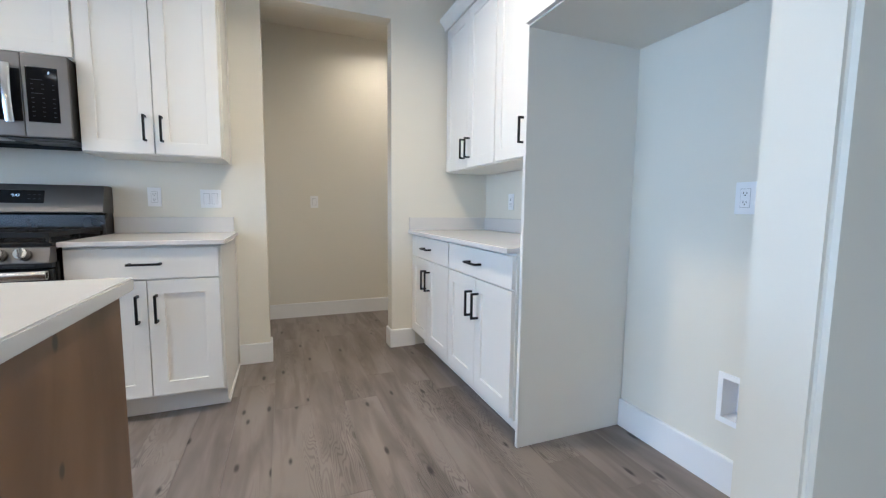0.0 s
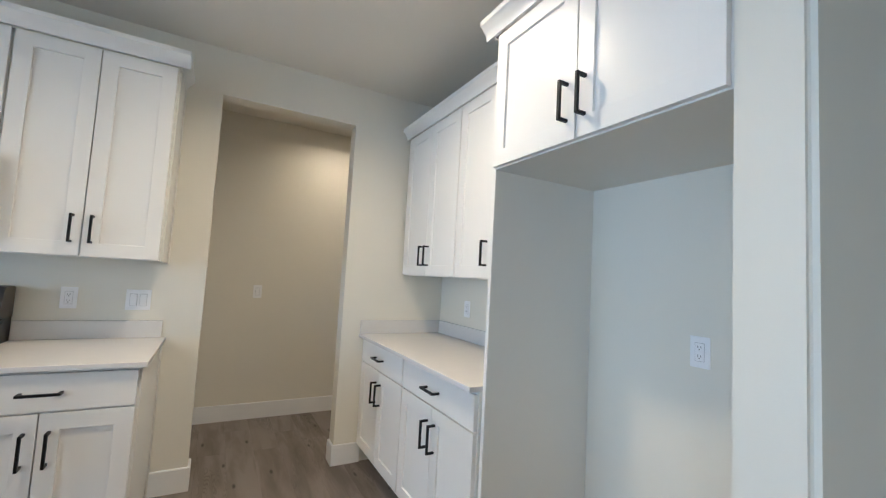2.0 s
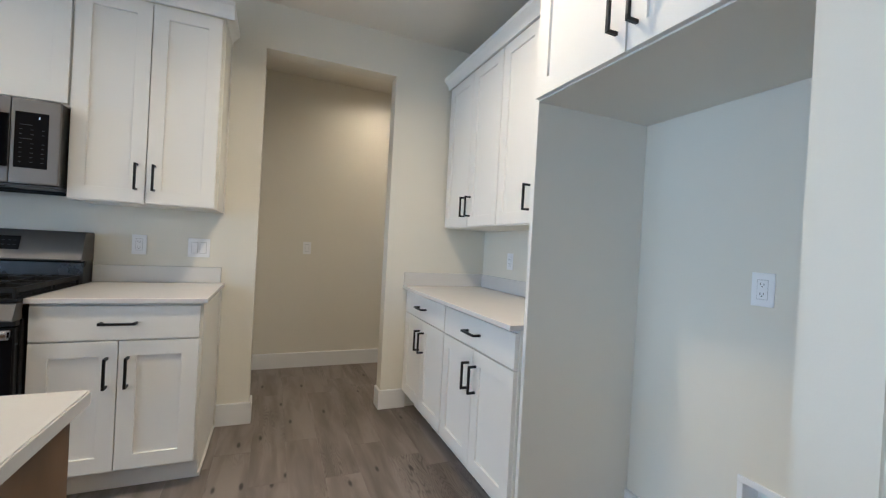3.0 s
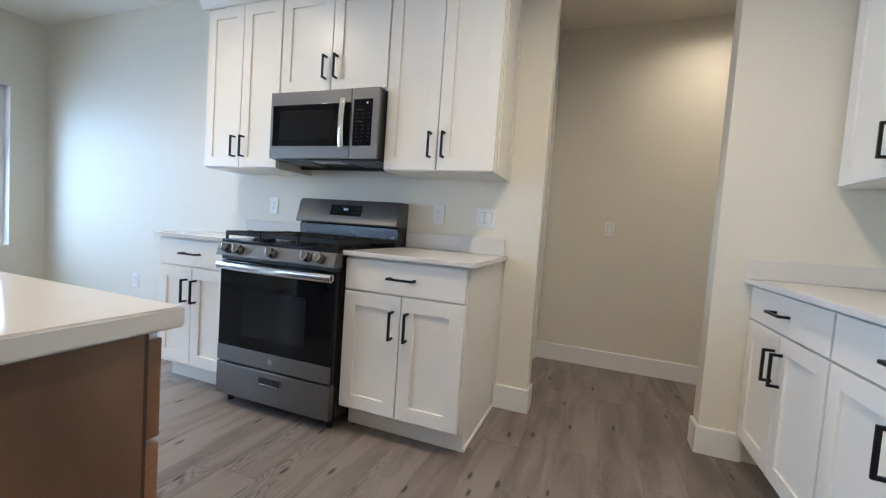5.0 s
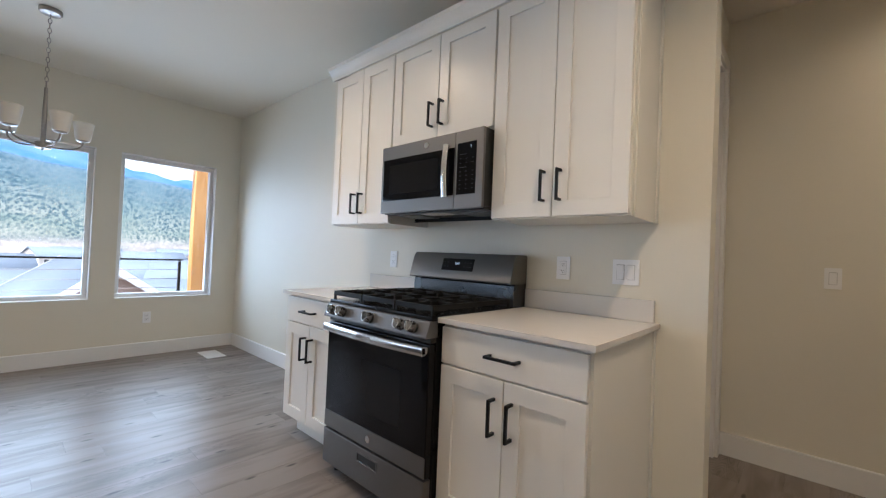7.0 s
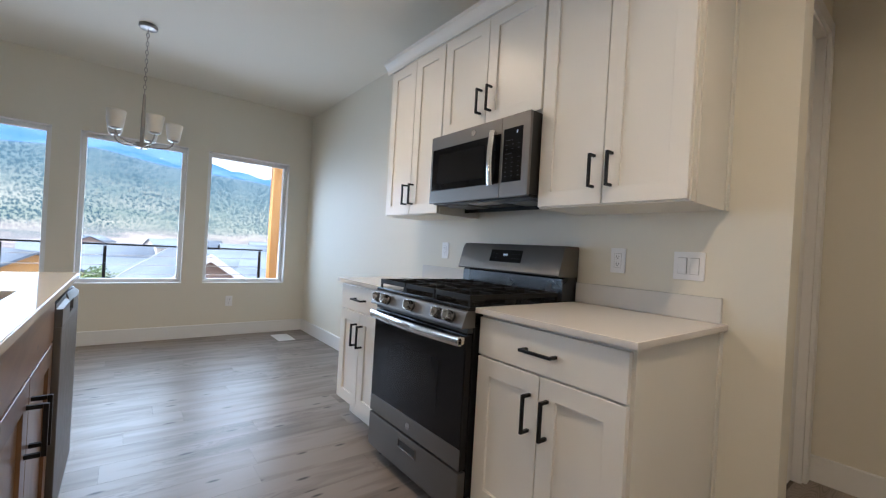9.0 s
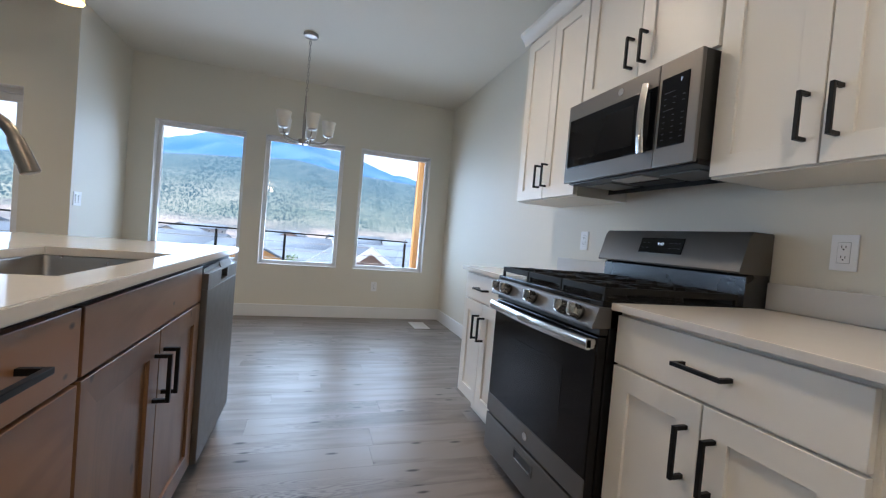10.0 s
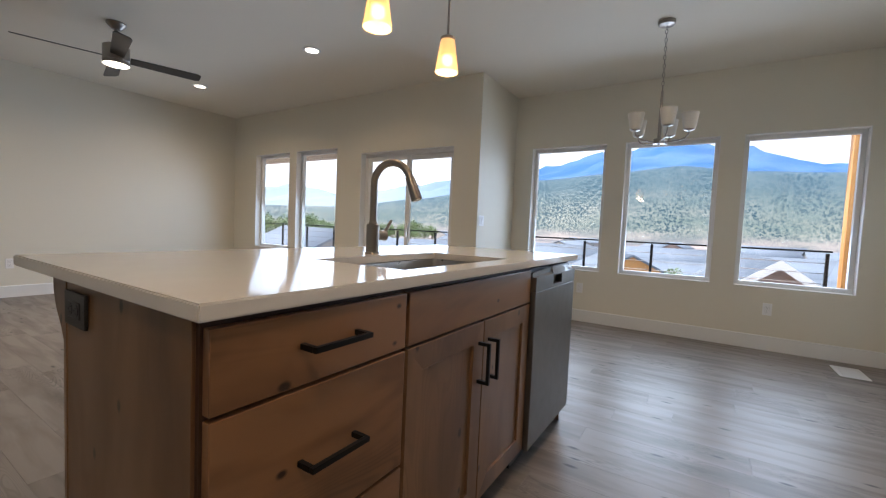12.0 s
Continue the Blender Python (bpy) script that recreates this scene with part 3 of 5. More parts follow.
upper_cabinet("wall_cabinet", pose(EU_X, N_Y - 0.03, 1.352, 0, 0, -90), 0.775, 1.06, E_X - EU_X - 0.002, "tall white shaker wall cabinet in the corner", "wall cabinets")
upper_cabinet("wall_cabinet", pose(EU_X, N_Y - 0.03 - 0.776, 1.352, 0, 0, -90), 0.375, 1.06, E_X - EU_X - 0.002, "narrow tall white shaker wall cabinet beside the corner", "wall cabinets", doors=1)
upper_cabinet("wall_cabinet", pose(EU_X, N_Y - 0.03 - 1.152, 1.352, 0, 0, -90), 0.309, 1.06, E_X - EU_X - 0.002, "narrow tall white shaker wall cabinet beside the fridge panel", "wall cabinets", doors=1)
crown("trim_crown_east", EU_X - 0.02, N_Y, EU_X - 0.02, 1.757, (-1, 0, 0), 2.412)

# refrigerator alcove
PAN_Y = 1.735
fp = thing("fridge_panel", pose(1.176, PAN_Y, 0), "tall white side panel of the empty fridge alcove", "cabinet panel")
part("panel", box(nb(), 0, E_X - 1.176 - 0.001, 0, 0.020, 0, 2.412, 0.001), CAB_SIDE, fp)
part("edge_strip", box(nb(), -0.004, 0, 0.0, 0.020, 0, 2.412, 0.001), CAB, fp)
FC_Z = 1.820
fc = upper_cabinet("wall_cabinet", pose(1.170, PAN_Y, FC_Z, 0, 0, -90), 0.918, 2.412 - FC_Z, E_X - 1.170 - 0.002, "deep white shaker cabinet bridging the fridge alcove", "wall cabinets")
crown("trim_crown_fridge", 1.150, PAN_Y + 0.07, 1.150, 0.815, (-1, 0, 0), 2.412, [(1.150, PAN_Y + 0.020, EU_X - 0.02, PAN_Y + 0.020, (0, 1, 0))])


# ---- wall plates ----
def plate(name, m, kind_, label, category, w=0.072, h=0.116, material=PLASTIC):
    p = thing(name, m, label, category)
    part("cover", box(nb(), -w / 2, w / 2, -0.0065, 0, -h / 2, h / 2, 0.0025), material, p)
    if kind_ == "outlet":
        # On white plates the insert's grey rim paints the shadow line round the face.
        part("insert", box(nb(), -0.0175, 0.0175, -0.0072, -0.004, -0.0345, 0.0345, 0.001), SEAM_SHADE if material is PLASTIC else material, p)
        part("face", box(nb(), -0.0163, 0.0163, -0.0080, -0.006, -0.033, 0.033, 0.001), material, p)
        for s in (-1, 1):
            bm = nb()
            z = s * 0.0165
            rod(bm, (0, -0.0090, z), (0, -0.006, z), 0.0125, seg=18)
            r = part("receptacle", bm, material, p)
            bm = nb()
            box(bm, -0.0065, -0.0045, -0.0097, -0.008, z - 0.001, z + 0.007)
            box(bm, 0.0045, 0.0065, -0.0097, -0.008, z - 0.001, z + 0.006)
            rod(bm, (0, -0.0097, z - 0.006), (0, -0.008, z - 0.006), 0.0024, seg=8)
            part("slots", bm, SLOT, r)
    else:
        n = 2 if kind_ == "double" else 1
        for k in range(n):
            x = (k - (n - 1) / 2) * 0.046
            # On white plates the bezel is greyed to paint the rocker's shadow gap.
            part("bezel", box(nb(), x - 0.0175, x + 0.0175, -0.0072, -0.005, -0.0345, 0.0345, 0.001), SEAM_SHADE if material is PLASTIC else material, p)
            rk = part("rocker", box(nb(), x - 0.0155, x + 0.0155, -0.0115, -0.006, -0.0325, 0.0325, 0.0012), material, p)
            rk.rotation_euler = (radians(3), 0, 0)
    for x in ((-0.023, 0.023) if kind_ == "double" else (0,)):
        for z in (-0.048, 0.048):
            part("screw", rod(nb(), (x, -0.0068, z), (x, -0.0055, z), 0.003, seg=10), material, p)
    return p


plate("outlet", pose(-0.522, N_Y, 1.130), "outlet", "white duplex outlet above the quartz backsplash", "outlet")
plate("light_switch", pose(-0.216, N_Y, 1.125), "double", "white double rocker switch beside the doorway", "light switch", w=0.118)
plate("outlet", pose(-1.838, N_Y, 1.128), "outlet", "white duplex outlet near the dining nook", "outlet")
plate("light_switch", pose(0.502, HALL_Y, 1.130), "single", "white rocker switch on the hall wall", "light switch")
plate("outlet", pose(E_X, 1.215, 1.125, 0, 0, -90), "outlet", "white duplex outlet inside the fridge alcove", "outlet")
plate("outlet", pose(E_X, 2.845, 1.132, 0, 0, -90), "outlet", "white duplex outlet over the corner counter", "outlet")
plate("outlet", pose(NOOK_X, 2.387, 0.395, 0, 0, 90), "outlet", "white duplex outlet under the nook window", "outlet")
plate("outlet", pose(NOOK_X, 0.625, 0.397, 0, 0, 90), "outlet", "white duplex outlet under the nook window", "outlet")
plate("outlet", pose(-3.35, N_Y, 0.40), "outlet", "white duplex outlet low on the nook wall", "outlet")
plate("light_switch", pose(-3.86, JOG_Y, 1.137, 0, 0, 180), "double", "white double rocker switch on the return wall", "light switch", w=0.118)
plate("outlet", pose(-1.06, S_Y, 0.40, 0, 0, 180), "outlet", "white duplex outlet low on the living room wall", "outlet")


def water_box():
    w = thing("water_box", pose(E_X, 1.17, 0.365, 0, 0, -90), "recessed white water supply box inside the fridge alcove", "water box")
    bm = nb()
    for q in ((-0.09, 0.09, 0.075, 0.098), (-0.09, 0.09, -0.098, -0.075), (-0.09, -0.07, -0.075, 0.075), (0.07, 0.09, -0.075, 0.075)):
        box(bm, q[0], q[1], -0.007, 0.0, q[2], q[3], 0.002)
    part("flange", bm, PLASTIC, w)
    bm = nb()
    for q in ((-0.075, 0.075, 0.076, 0.08), (-0.075, 0.075, -0.08, -0.076), (-0.075, -0.071, -0.076, 0.076), (0.071, 0.075, -0.076, 0.076)):
        box(bm, q[0], q[1], 0.0, 0.085, q[2], q[3])
    box(bm, -0.075, 0.075, 0.085, 0.09, -0.08, 0.08)
    part("tub", bm, PLASTIC, w)
    bm = nb()
    rod(bm, (0, 0.05, -0.076), (0, 0.05, -0.02), 0.009)
    rod(bm, (0, 0.05, -0.02), (0, 0.015, -0.02), 0.011)
    rod(bm, (-0.018, 0.05, -0.002), (0.018, 0.05, -0.002), 0.006)
    part("valve", bm, CHROME, w, "small chrome shut-off valve")


water_box()


# ---- range ----
def gas_range():
    w, x0 = 0.757, -1.490
    r = thing("gas_range", pose(x0, 2.516, 0), "slate-grey gas range with black oven door and grates", "range")
    d = N_Y - 2.516 - 0.005
    part("body", box(nb(), 0.0, w, 0.03, d, 0.055, 0.885, 0.004), ENAMEL, r, "black enamelled sides")
    part("drawer", box(nb(), 0.004, w - 0.004, -0.010, 0.03, 0.060, 0.236, 0.006), SLATE, r, "slate-grey storage drawer")
    dr = r.children[-1]
    bm = nb()
    for q in ((0.303, 0.454, 0.203, 0.208), (0.303, 0.454, 0.160, 0.165), (0.303, 0.308, 0.165, 0.203), (0.449, 0.454, 0.165, 0.203)):
        box(bm, q[0], q[1], -0.014, -0.009, q[2], q[3], 0.001)
    part("handle_rim", bm, SLATE, dr)
    part("handle_lip", box(nb(), 0.312, 0.445, -0.0150, -0.0105, 0.165, 0.170, 0.001), CHROME, dr)
    part("handle_recess", box(nb(), 0.308, 0.449, -0.0112, -0.009, 0.165, 0.203), BLKPLASTIC, dr)
    door = part("oven_door", box(nb(), 0.004, w - 0.004, -0.005, 0.03, 0.244, 0.795, 0.006), ENAMEL, r, "black glass oven door")
    part("lower_trim", box(nb(), 0.006, w - 0.006, -0.010, -0.004, 0.247, 0.332, 0.003), SLATE, door)
    part("glass", box(nb(), 0.008, w - 0.008, -0.0085, -0.004, 0.334, 0.770, 0.002), OVENGLASS, door)
    part("viewing_window", box(nb(), 0.17, w - 0.17, -0.0092, -0.0080, 0.405, 0.655, 0.0004), MESHGLASS, door)
    part("badge", rod(nb(), (w / 2, -0.0125, 0.290), (w / 2, -0.009, 0.290), 0.0165, seg=24), CHROME, door)
    bm = nb()
    n, ring = 14, []
    for k in range(n + 1):
        u = 2 * k / n - 1
        x, y = w / 2 + u * (w / 2 - 0.012), -0.040 - 0.020 * (1 - u * u)
        ring.append([bm.verts.new((x, y + p, 0.7715 + q)) for p, q in ((0.0, -0.019), (0.014, -0.019), (0.016, 0.0), (0.014, 0.019), (0.0, 0.019), (-0.005, 0.010), (-0.005, -0.010))])
    for p_, q_ in zip(ring, ring[1:]):
        for k in range(7):
            bm.faces.new((p_[k], p_[(k + 1) % 7], q_[(k + 1) % 7], q_[k]))
    bm.faces.new(ring[0][::-1])
    bm.faces.new(ring[-1])
    for x in (0.012, w - 0.040):
        box(bm, x, x + 0.028, -0.044, -0.004, 0.755, 0.788, 0.004)
    part("door_handle", bm, CHROME, door, "wide polished steel door handle")
    # vent strip and the sloped panel with knobs
    bm = nb()
    box(bm, 0.004, w - 0.004, -0.002, 0.03, 0.800, 0.822, 0.003)
    part("vent_strip", bm, BLKPLASTIC, r)
    v = r.children[-1]
    for i in range(5):
        part("vent_slot", box(nb(), 0.06 + i * 0.132, 0.165 + i * 0.132, -0.0035, -0.0015, 0.807, 0.815, 0.0005), SLOT, v)
    bm = nb()
    sweep(bm, [(0.036, 0.824), (0.036, 0.830), (0.014, 0.890), (0.0, 0.894), (-0.06, 0.894), (-0.06, 0.824)], (0.0, 0, 0), (w, 0, 0), Vector((0, -1, 0)))
    panel = part("control_panel", bm, SLATE, r, "slate-grey sloped knob panel")
    for x in (0.082, 0.160, 0.3785, 0.597, 0.675):
        c = Vector((x, -0.026, 0.859))
        ax = Vector((0, -0.94, 0.34))
        bm = nb()
        rod(bm, c, c + ax * 0.010, 0.025, 0.025, 22)
        k = part("knob", bm, BLKPLASTIC, panel)
        bm = nb()
        rod(bm, c + ax * 0.008, c + ax * 0.040, 0.0245, 0.0225, 22)
        bmesh.ops.bevel(bm, geom=[e for e in bm.edges if len(e.link_faces) == 2 and e.calc_face_angle(0) > 1], offset=0.002, segments=2, affect="EDGES")
        box(bm, x - 0.0045, x + 0.0045, c.y - 0.049, c.y - 0.022, c.z - 0.002, c.z + 0.033, 0.002)
        k2 = part("knob_cap", bm, CHROME, panel, "brushed steel knob cap")
    # hob
    bm = nb()
    box(bm, -0.001, w + 0.001, -0.004, d - 0.09, 0.890, 0.912, 0.006)
    part("cooktop", bm, ENAMEL, r, "glossy black cooktop")
    top = r.children[-1]
    for bx, by, br in ((0.16, 0.14, 0.045), (0.16, 0.42, 0.036), (0.382, 0.28, 0.05), (0.604, 0.14, 0.05), (0.604, 0.42, 0.036)):
        bm = nb()
        lathe(bm, [(0.001, 0.913), (br + 0.016, 0.913), (br + 0.012, 0.922), (br, 0.924), (br, 0.931), (br - 0.006, 0.934), (0.001, 0.935)], bx, by, 22)
        part("burner", bm, IRON, top)
    for gx0, gx1 in ((0.012, 0.254), (0.262, 0.502), (0.510, 0.745)):
        bm = nb()
        y0, y1, z0, z1 = 0.010, d - 0.135, 0.938, 0.955
        t = 0.0055
        for q in ((gx0, gx1, y0, y0 + 2 * t), (gx0, gx1, y1 - 2 * t, y1), (gx0, gx0 + 2 * t, y0 + 2 * t, y1 - 2 * t), (gx1 - 2 * t, gx1, y0 + 2 * t, y1 - 2 * t)):
            box(bm, *q, z0 - 0.006, z1, 0.002)
        cx = (gx0 + gx1) / 2
        for yy in (y0 + 0.14, y1 - 0.14):
            for a, b in ((gx0 + 2 * t, cx - 0.022), (cx + 0.022, gx1 - 2 * t)):
                box(bm, a, b, yy - t, yy + t, z0, z1 + 0.004, 0.002)
            for p in (-0.022, 0.022 - 2 * t):
                box(bm, cx + p, cx + p + 2 * t, yy - 0.05, yy + 0.05, z0, z1 + 0.004, 0.002)
        box(bm, gx0 + 2 * t, gx1 - 2 * t, (y0 + y1) / 2 - t, (y0 + y1) / 2 + t, z0, z1, 0.002)
        for a, b in ((y0 + 2 * t, y0 + 0.09), (y0 + 0.19, y1 - 0.19), (y1 - 0.09, y1 - 2 * t)):
            box(bm, cx - t, cx + t, a, b, z0 + 0.001, z1 + 0.003, 0.002)
        for fx in (gx0 + t, gx1 - t):
            for fy in (y0 + t, (y0 + y1) / 2, y1 - t):
                box(bm, fx - t, fx + t, fy - t, fy + t, 0.912, z0, 0.001)
        part("grate", bm, IRON, top, "black cast-iron grate")
    # back guard
    bm = nb()
    sweep(bm, [(-0.005, 0.905), (0.118, 0.905), (0.118, 1.020), (0.100, 1.030), (-0.005, 1.030)], (0.004, d, 0), (w - 0.004, d, 0), Vector((0, -1, 0)))
    part("riser", bm, RISER, r, "glossy black riser")
    bm = nb()
    sweep(bm, [(0.0, 1.030), (0.156, 1.030), (0.160, 1.038), (0.120, 1.174), (0.108, 1.186), (0.0, 1.186)], (0.0, d, 0), (w, d, 0), Vector((0, -1, 0)))
    bmesh.ops.bevel(bm, geom=[e for e in bm.edges if abs(e.verts[0].co.x - e.verts[1].co.x) < 1e-5 and e.verts[0].co.z > 1.16 and e.verts[1].co.z > 1.16], offset=0.004, segments=2, affect="EDGES")
    guard = part("back_guard", bm, SLATE, r, "slate-grey back guard with clock")
    tilt = math.degrees(math.atan2(0.040, 0.136))
    m = pose(w / 2, d - 0.1365, 1.1175, 90 - tilt)
    disp = part("display", box(nb(), -0.118, 0.118, -0.036, 0.036, -0.002, 0.003, 0.002), OVENGLASS, guard)
    disp.matrix_local = m
    lettering("clock", "9:43", 0.020, DIGIT, guard, m @ pose(0.0, 0.006, 0.0042), "glowing clock digits")
    for i in range(10):
        row, col = divmod(i, 5)
        x = (-0.095, -0.070, 0.055, 0.078, 0.099)[col]
        q = part("key_mark", box(nb(), -0.006, 0.006, -0.0012, 0.0012, 0, 0.0006), PRINT, guard)
        q.matrix_local = m @ pose(x, 0.012 - row * 0.024, 0.0032)
    for fx in (0.04, w - 0.04):
        for fy in (0.06, d - 0.06):
            part("foot", rod(nb(), (fx, fy, 0.0), (fx, fy, 0.056), 0.016, seg=12), BLKPLASTIC, r)
    part("skirt", box(nb(), 0.02, w - 0.02, 0.05, d, 0.03, 0.056), BLKPLASTIC, r)


gas_range()


# ---- microwave ----
def microwave():
    x0, w, y0, z0, h = -1.507, 0.757, 2.838, 1.402, 0.393
    m = thing("microwave", pose(x0, y0, z0), "slate-grey over-the-range microwave under the cabinet", "microwave")
    d = N_Y - y0 - 0.003
    part("body", box(nb(), 0.003, w - 0.003, 0.017, d, 0.012, h, 0.003), BLKPLASTIC, m, "black microwave case")
    dw = 0.578
    door = part("door", box(nb(), 0.0, dw - 0.001, 0.0, 0.018, 0.0, h, 0.005), SLATE, m)
    part("window", box(nb(), 0.020, dw - 0.052, -0.0035, 0.002, 0.072, 0.315, 0.003), OVENGLASS, door)
    part("window_screen", box(nb(), 0.075, dw - 0.115, -0.0042, -0.003, 0.110, 0.277, 0.0005), MESHGLASS, door)
    part("dark_edge", box(nb(), dw - 0.054, dw - 0.004, -0.0025, 0.002, 0.072, 0.315, 0.002), OVENGLASS, door)
    bm = nb()
    tube(bm, [(dw - 0.044, -0.022 - 0.012 * math.sin(math.pi * i / 12), 0.062 + 0.268 * i / 12) for i in range(13)], 0.012, 14)
    for v in bm.verts:
        v.co.x = (dw - 0.044) + (v.co.x - (dw - 0.044)) * 1.45
    for z in (0.078, 0.316):
        box(bm, dw - 0.054, dw - 0.034, -0.018, 0.001, z - 0.012, z + 0.012, 0.002)
    part("handle", bm, CHROME, door, "bowed polished steel handle")
    part("badge", rod(nb(), (0.372, -0.003, 0.356), (0.372, 0.0, 0.356), 0.0165, seg=24), CHROME, door)
    side = part("control_side", box(nb(), dw + 0.001, w, 0.0, 0.018, 0.0, h, 0.005), SLATE, m)
    part("keypad", box(nb(), dw + 0.016, w - 0.042, -0.0025, 0.002, 0.072, 0.330, 0.003), OVENGLASS, side)
    lettering("readout", "F", 0.018, DIGIT, side, pose(dw + 0.105, -0.0031, 0.305, 90), "small glowing readout")
    for row in range(9):
        for col in range(3 if row not in (0, 3) else 1):
            x = dw + 0.034 + col * 0.040
            wd = 0.010 if row not in (0, 3) else 0.045
            part("key_mark", box(nb(), x, x + wd, -0.0032, -0.0024, 0.270 - row * 0.0215, 0.2725 - row * 0.0215), PRINT, side)
    bm = nb()
    sweep(bm, [(0.0, -0.004), (0.0, -0.030), (-0.030, -0.022), (-0.055, -0.004)], (0.02, d - 0.14, 0), (w - 0.02, d - 0.14, 0), Vector((0, -1, 0)))
    part("duct_lip", bm, IRON, m)
    # underside: grease filters, lamp cover and vent
    under = part("underside", box(nb(), 0.006, w - 0.006, 0.03, d - 0.01, -0.004, 0.012, 0.003), BLKPLASTIC, m)
    for fx in (0.06, 0.52):
        part("grease_filter", box(nb(), fx, fx + 0.18, 0.10, 0.30, -0.010, -0.004, 0.002), SLATE, under, "grey metal grease filter")
    part("lamp_cover", box(nb(), 0.29, 0.47, 0.06, 0.15, -0.009, -0.004, 0.002), FROST, under)
    part("vent_slot", box(nb(), 0.27, 0.49, 0.18, 0.30, -0.008, -0.004, 0.001), SLOT, under)


microwave()


# ---- island ----
IT = 0.927
ISL_X0, ISL_X1, ISL_Y0, ISL_Y1 = -2.095, -0.079, 0.316, 1.250
SK = (-1.365, -0.666, 0.778, 1.150)


def island_top():
    c = thing("island_countertop", pose(0, 0, 0), "thick white quartz island top with a sink cut-out", "countertop")
    bm = nb()
    x0, x1, y0, y1 = ISL_X0, ISL_X1, ISL_Y0, ISL_Y1
    a0, a1, b0, b1 = SK
    xs, ys = [x0, a0, a1, x1], [y0, b0, b1, y1]
    grid = [[bm.verts.new((x, y, IT)) for y in ys] for x in xs]
    for i in range(3):
        for j in range(3):
            if not (i == 1 and j == 1):
                bm.faces.new((grid[i][j], grid[i + 1][j], grid[i + 1][j + 1], grid[i][j + 1]))
    ext = bmesh.ops.extrude_face_region(bm, geom=list(bm.faces))
    bmesh.ops.translate(bm, verts=[v for v in ext["geom"] if isinstance(v, bmesh.types.BMVert)], vec=(0, 0, -0.028))
    bmesh.ops.recalc_face_normals(bm, faces=bm.faces)
    bmesh.ops.bevel(bm, geom=[e for e in bm.edges if len(e.link_faces) == 2 and e.calc_face_angle(0) > 1.2], offset=0.003, segments=2, affect="EDGES")
    part("slab", bm, QUARTZ, c)


island_top()


def sink():
    s = thing("sink", pose(0, 0, IT - 0.029), "undermount stainless steel single-bowl sink", "sink")
    a0, a1, b0, b1 = SK[0] - 0.006, SK[1] + 0.006, SK[2] - 0.006, SK[3] + 0.006
    dep = 0.215
    bm = nb()

    def ring(inset, z, rad):
        out = []
        for cx_, cy_, q in ((a1, b1, 0), (a0, b1, 1), (a0, b0, 2), (a1, b0, 3)):
            sx, sy = (1, -1, -1, 1)[q], (1, 1, -1, -1)[q]
            ox, oy = cx_ - sx * (inset + rad), cy_ - sy * (inset + rad)
            for k in range(5):
                a = radians(90 * q + 22.5 * k)
                out.append(bm.verts.new((ox + rad * math.cos(a), oy + rad * math.sin(a), z)))
        return out

    rings = [ring(-0.020, -0.0005, 0.03), ring(0.0, -0.0005, 0.022), ring(0.002, -0.006, 0.022), ring(0.004, -dep + 0.03, 0.024), ring(0.012, -dep + 0.009, 0.026), ring(0.032, -dep, 0.03),
             ring(0.032, -dep - 0.003, 0.03), ring(-0.001, -dep + 0.02, 0.024), ring(-0.004, -0.004, 0.024), ring(-0.020, -0.004, 0.03)]
    for p_, q_ in zip(rings, rings[1:] + rings[:1]):
        if p_ is rings[5]:
            bm.faces.new(p_)
            bm.faces.new(q_[::-1])
            continue
        for k in range(20):
            bm.faces.new((p_[k], p_[(k + 1) % 20], q_[(k + 1) % 20], q_[k]))
    part("bowl", bm, SINK, s)
    cx, cy = (a0 + a1) / 2, (b0 + b1) / 2
    part("drain", lathe(nb(), [(0.001, -dep + 0.006), (0.030, -dep + 0.006), (0.043, -dep + 0.008), (0.046, -dep + 0.001)], cx, cy), CHROME, s)


sink()


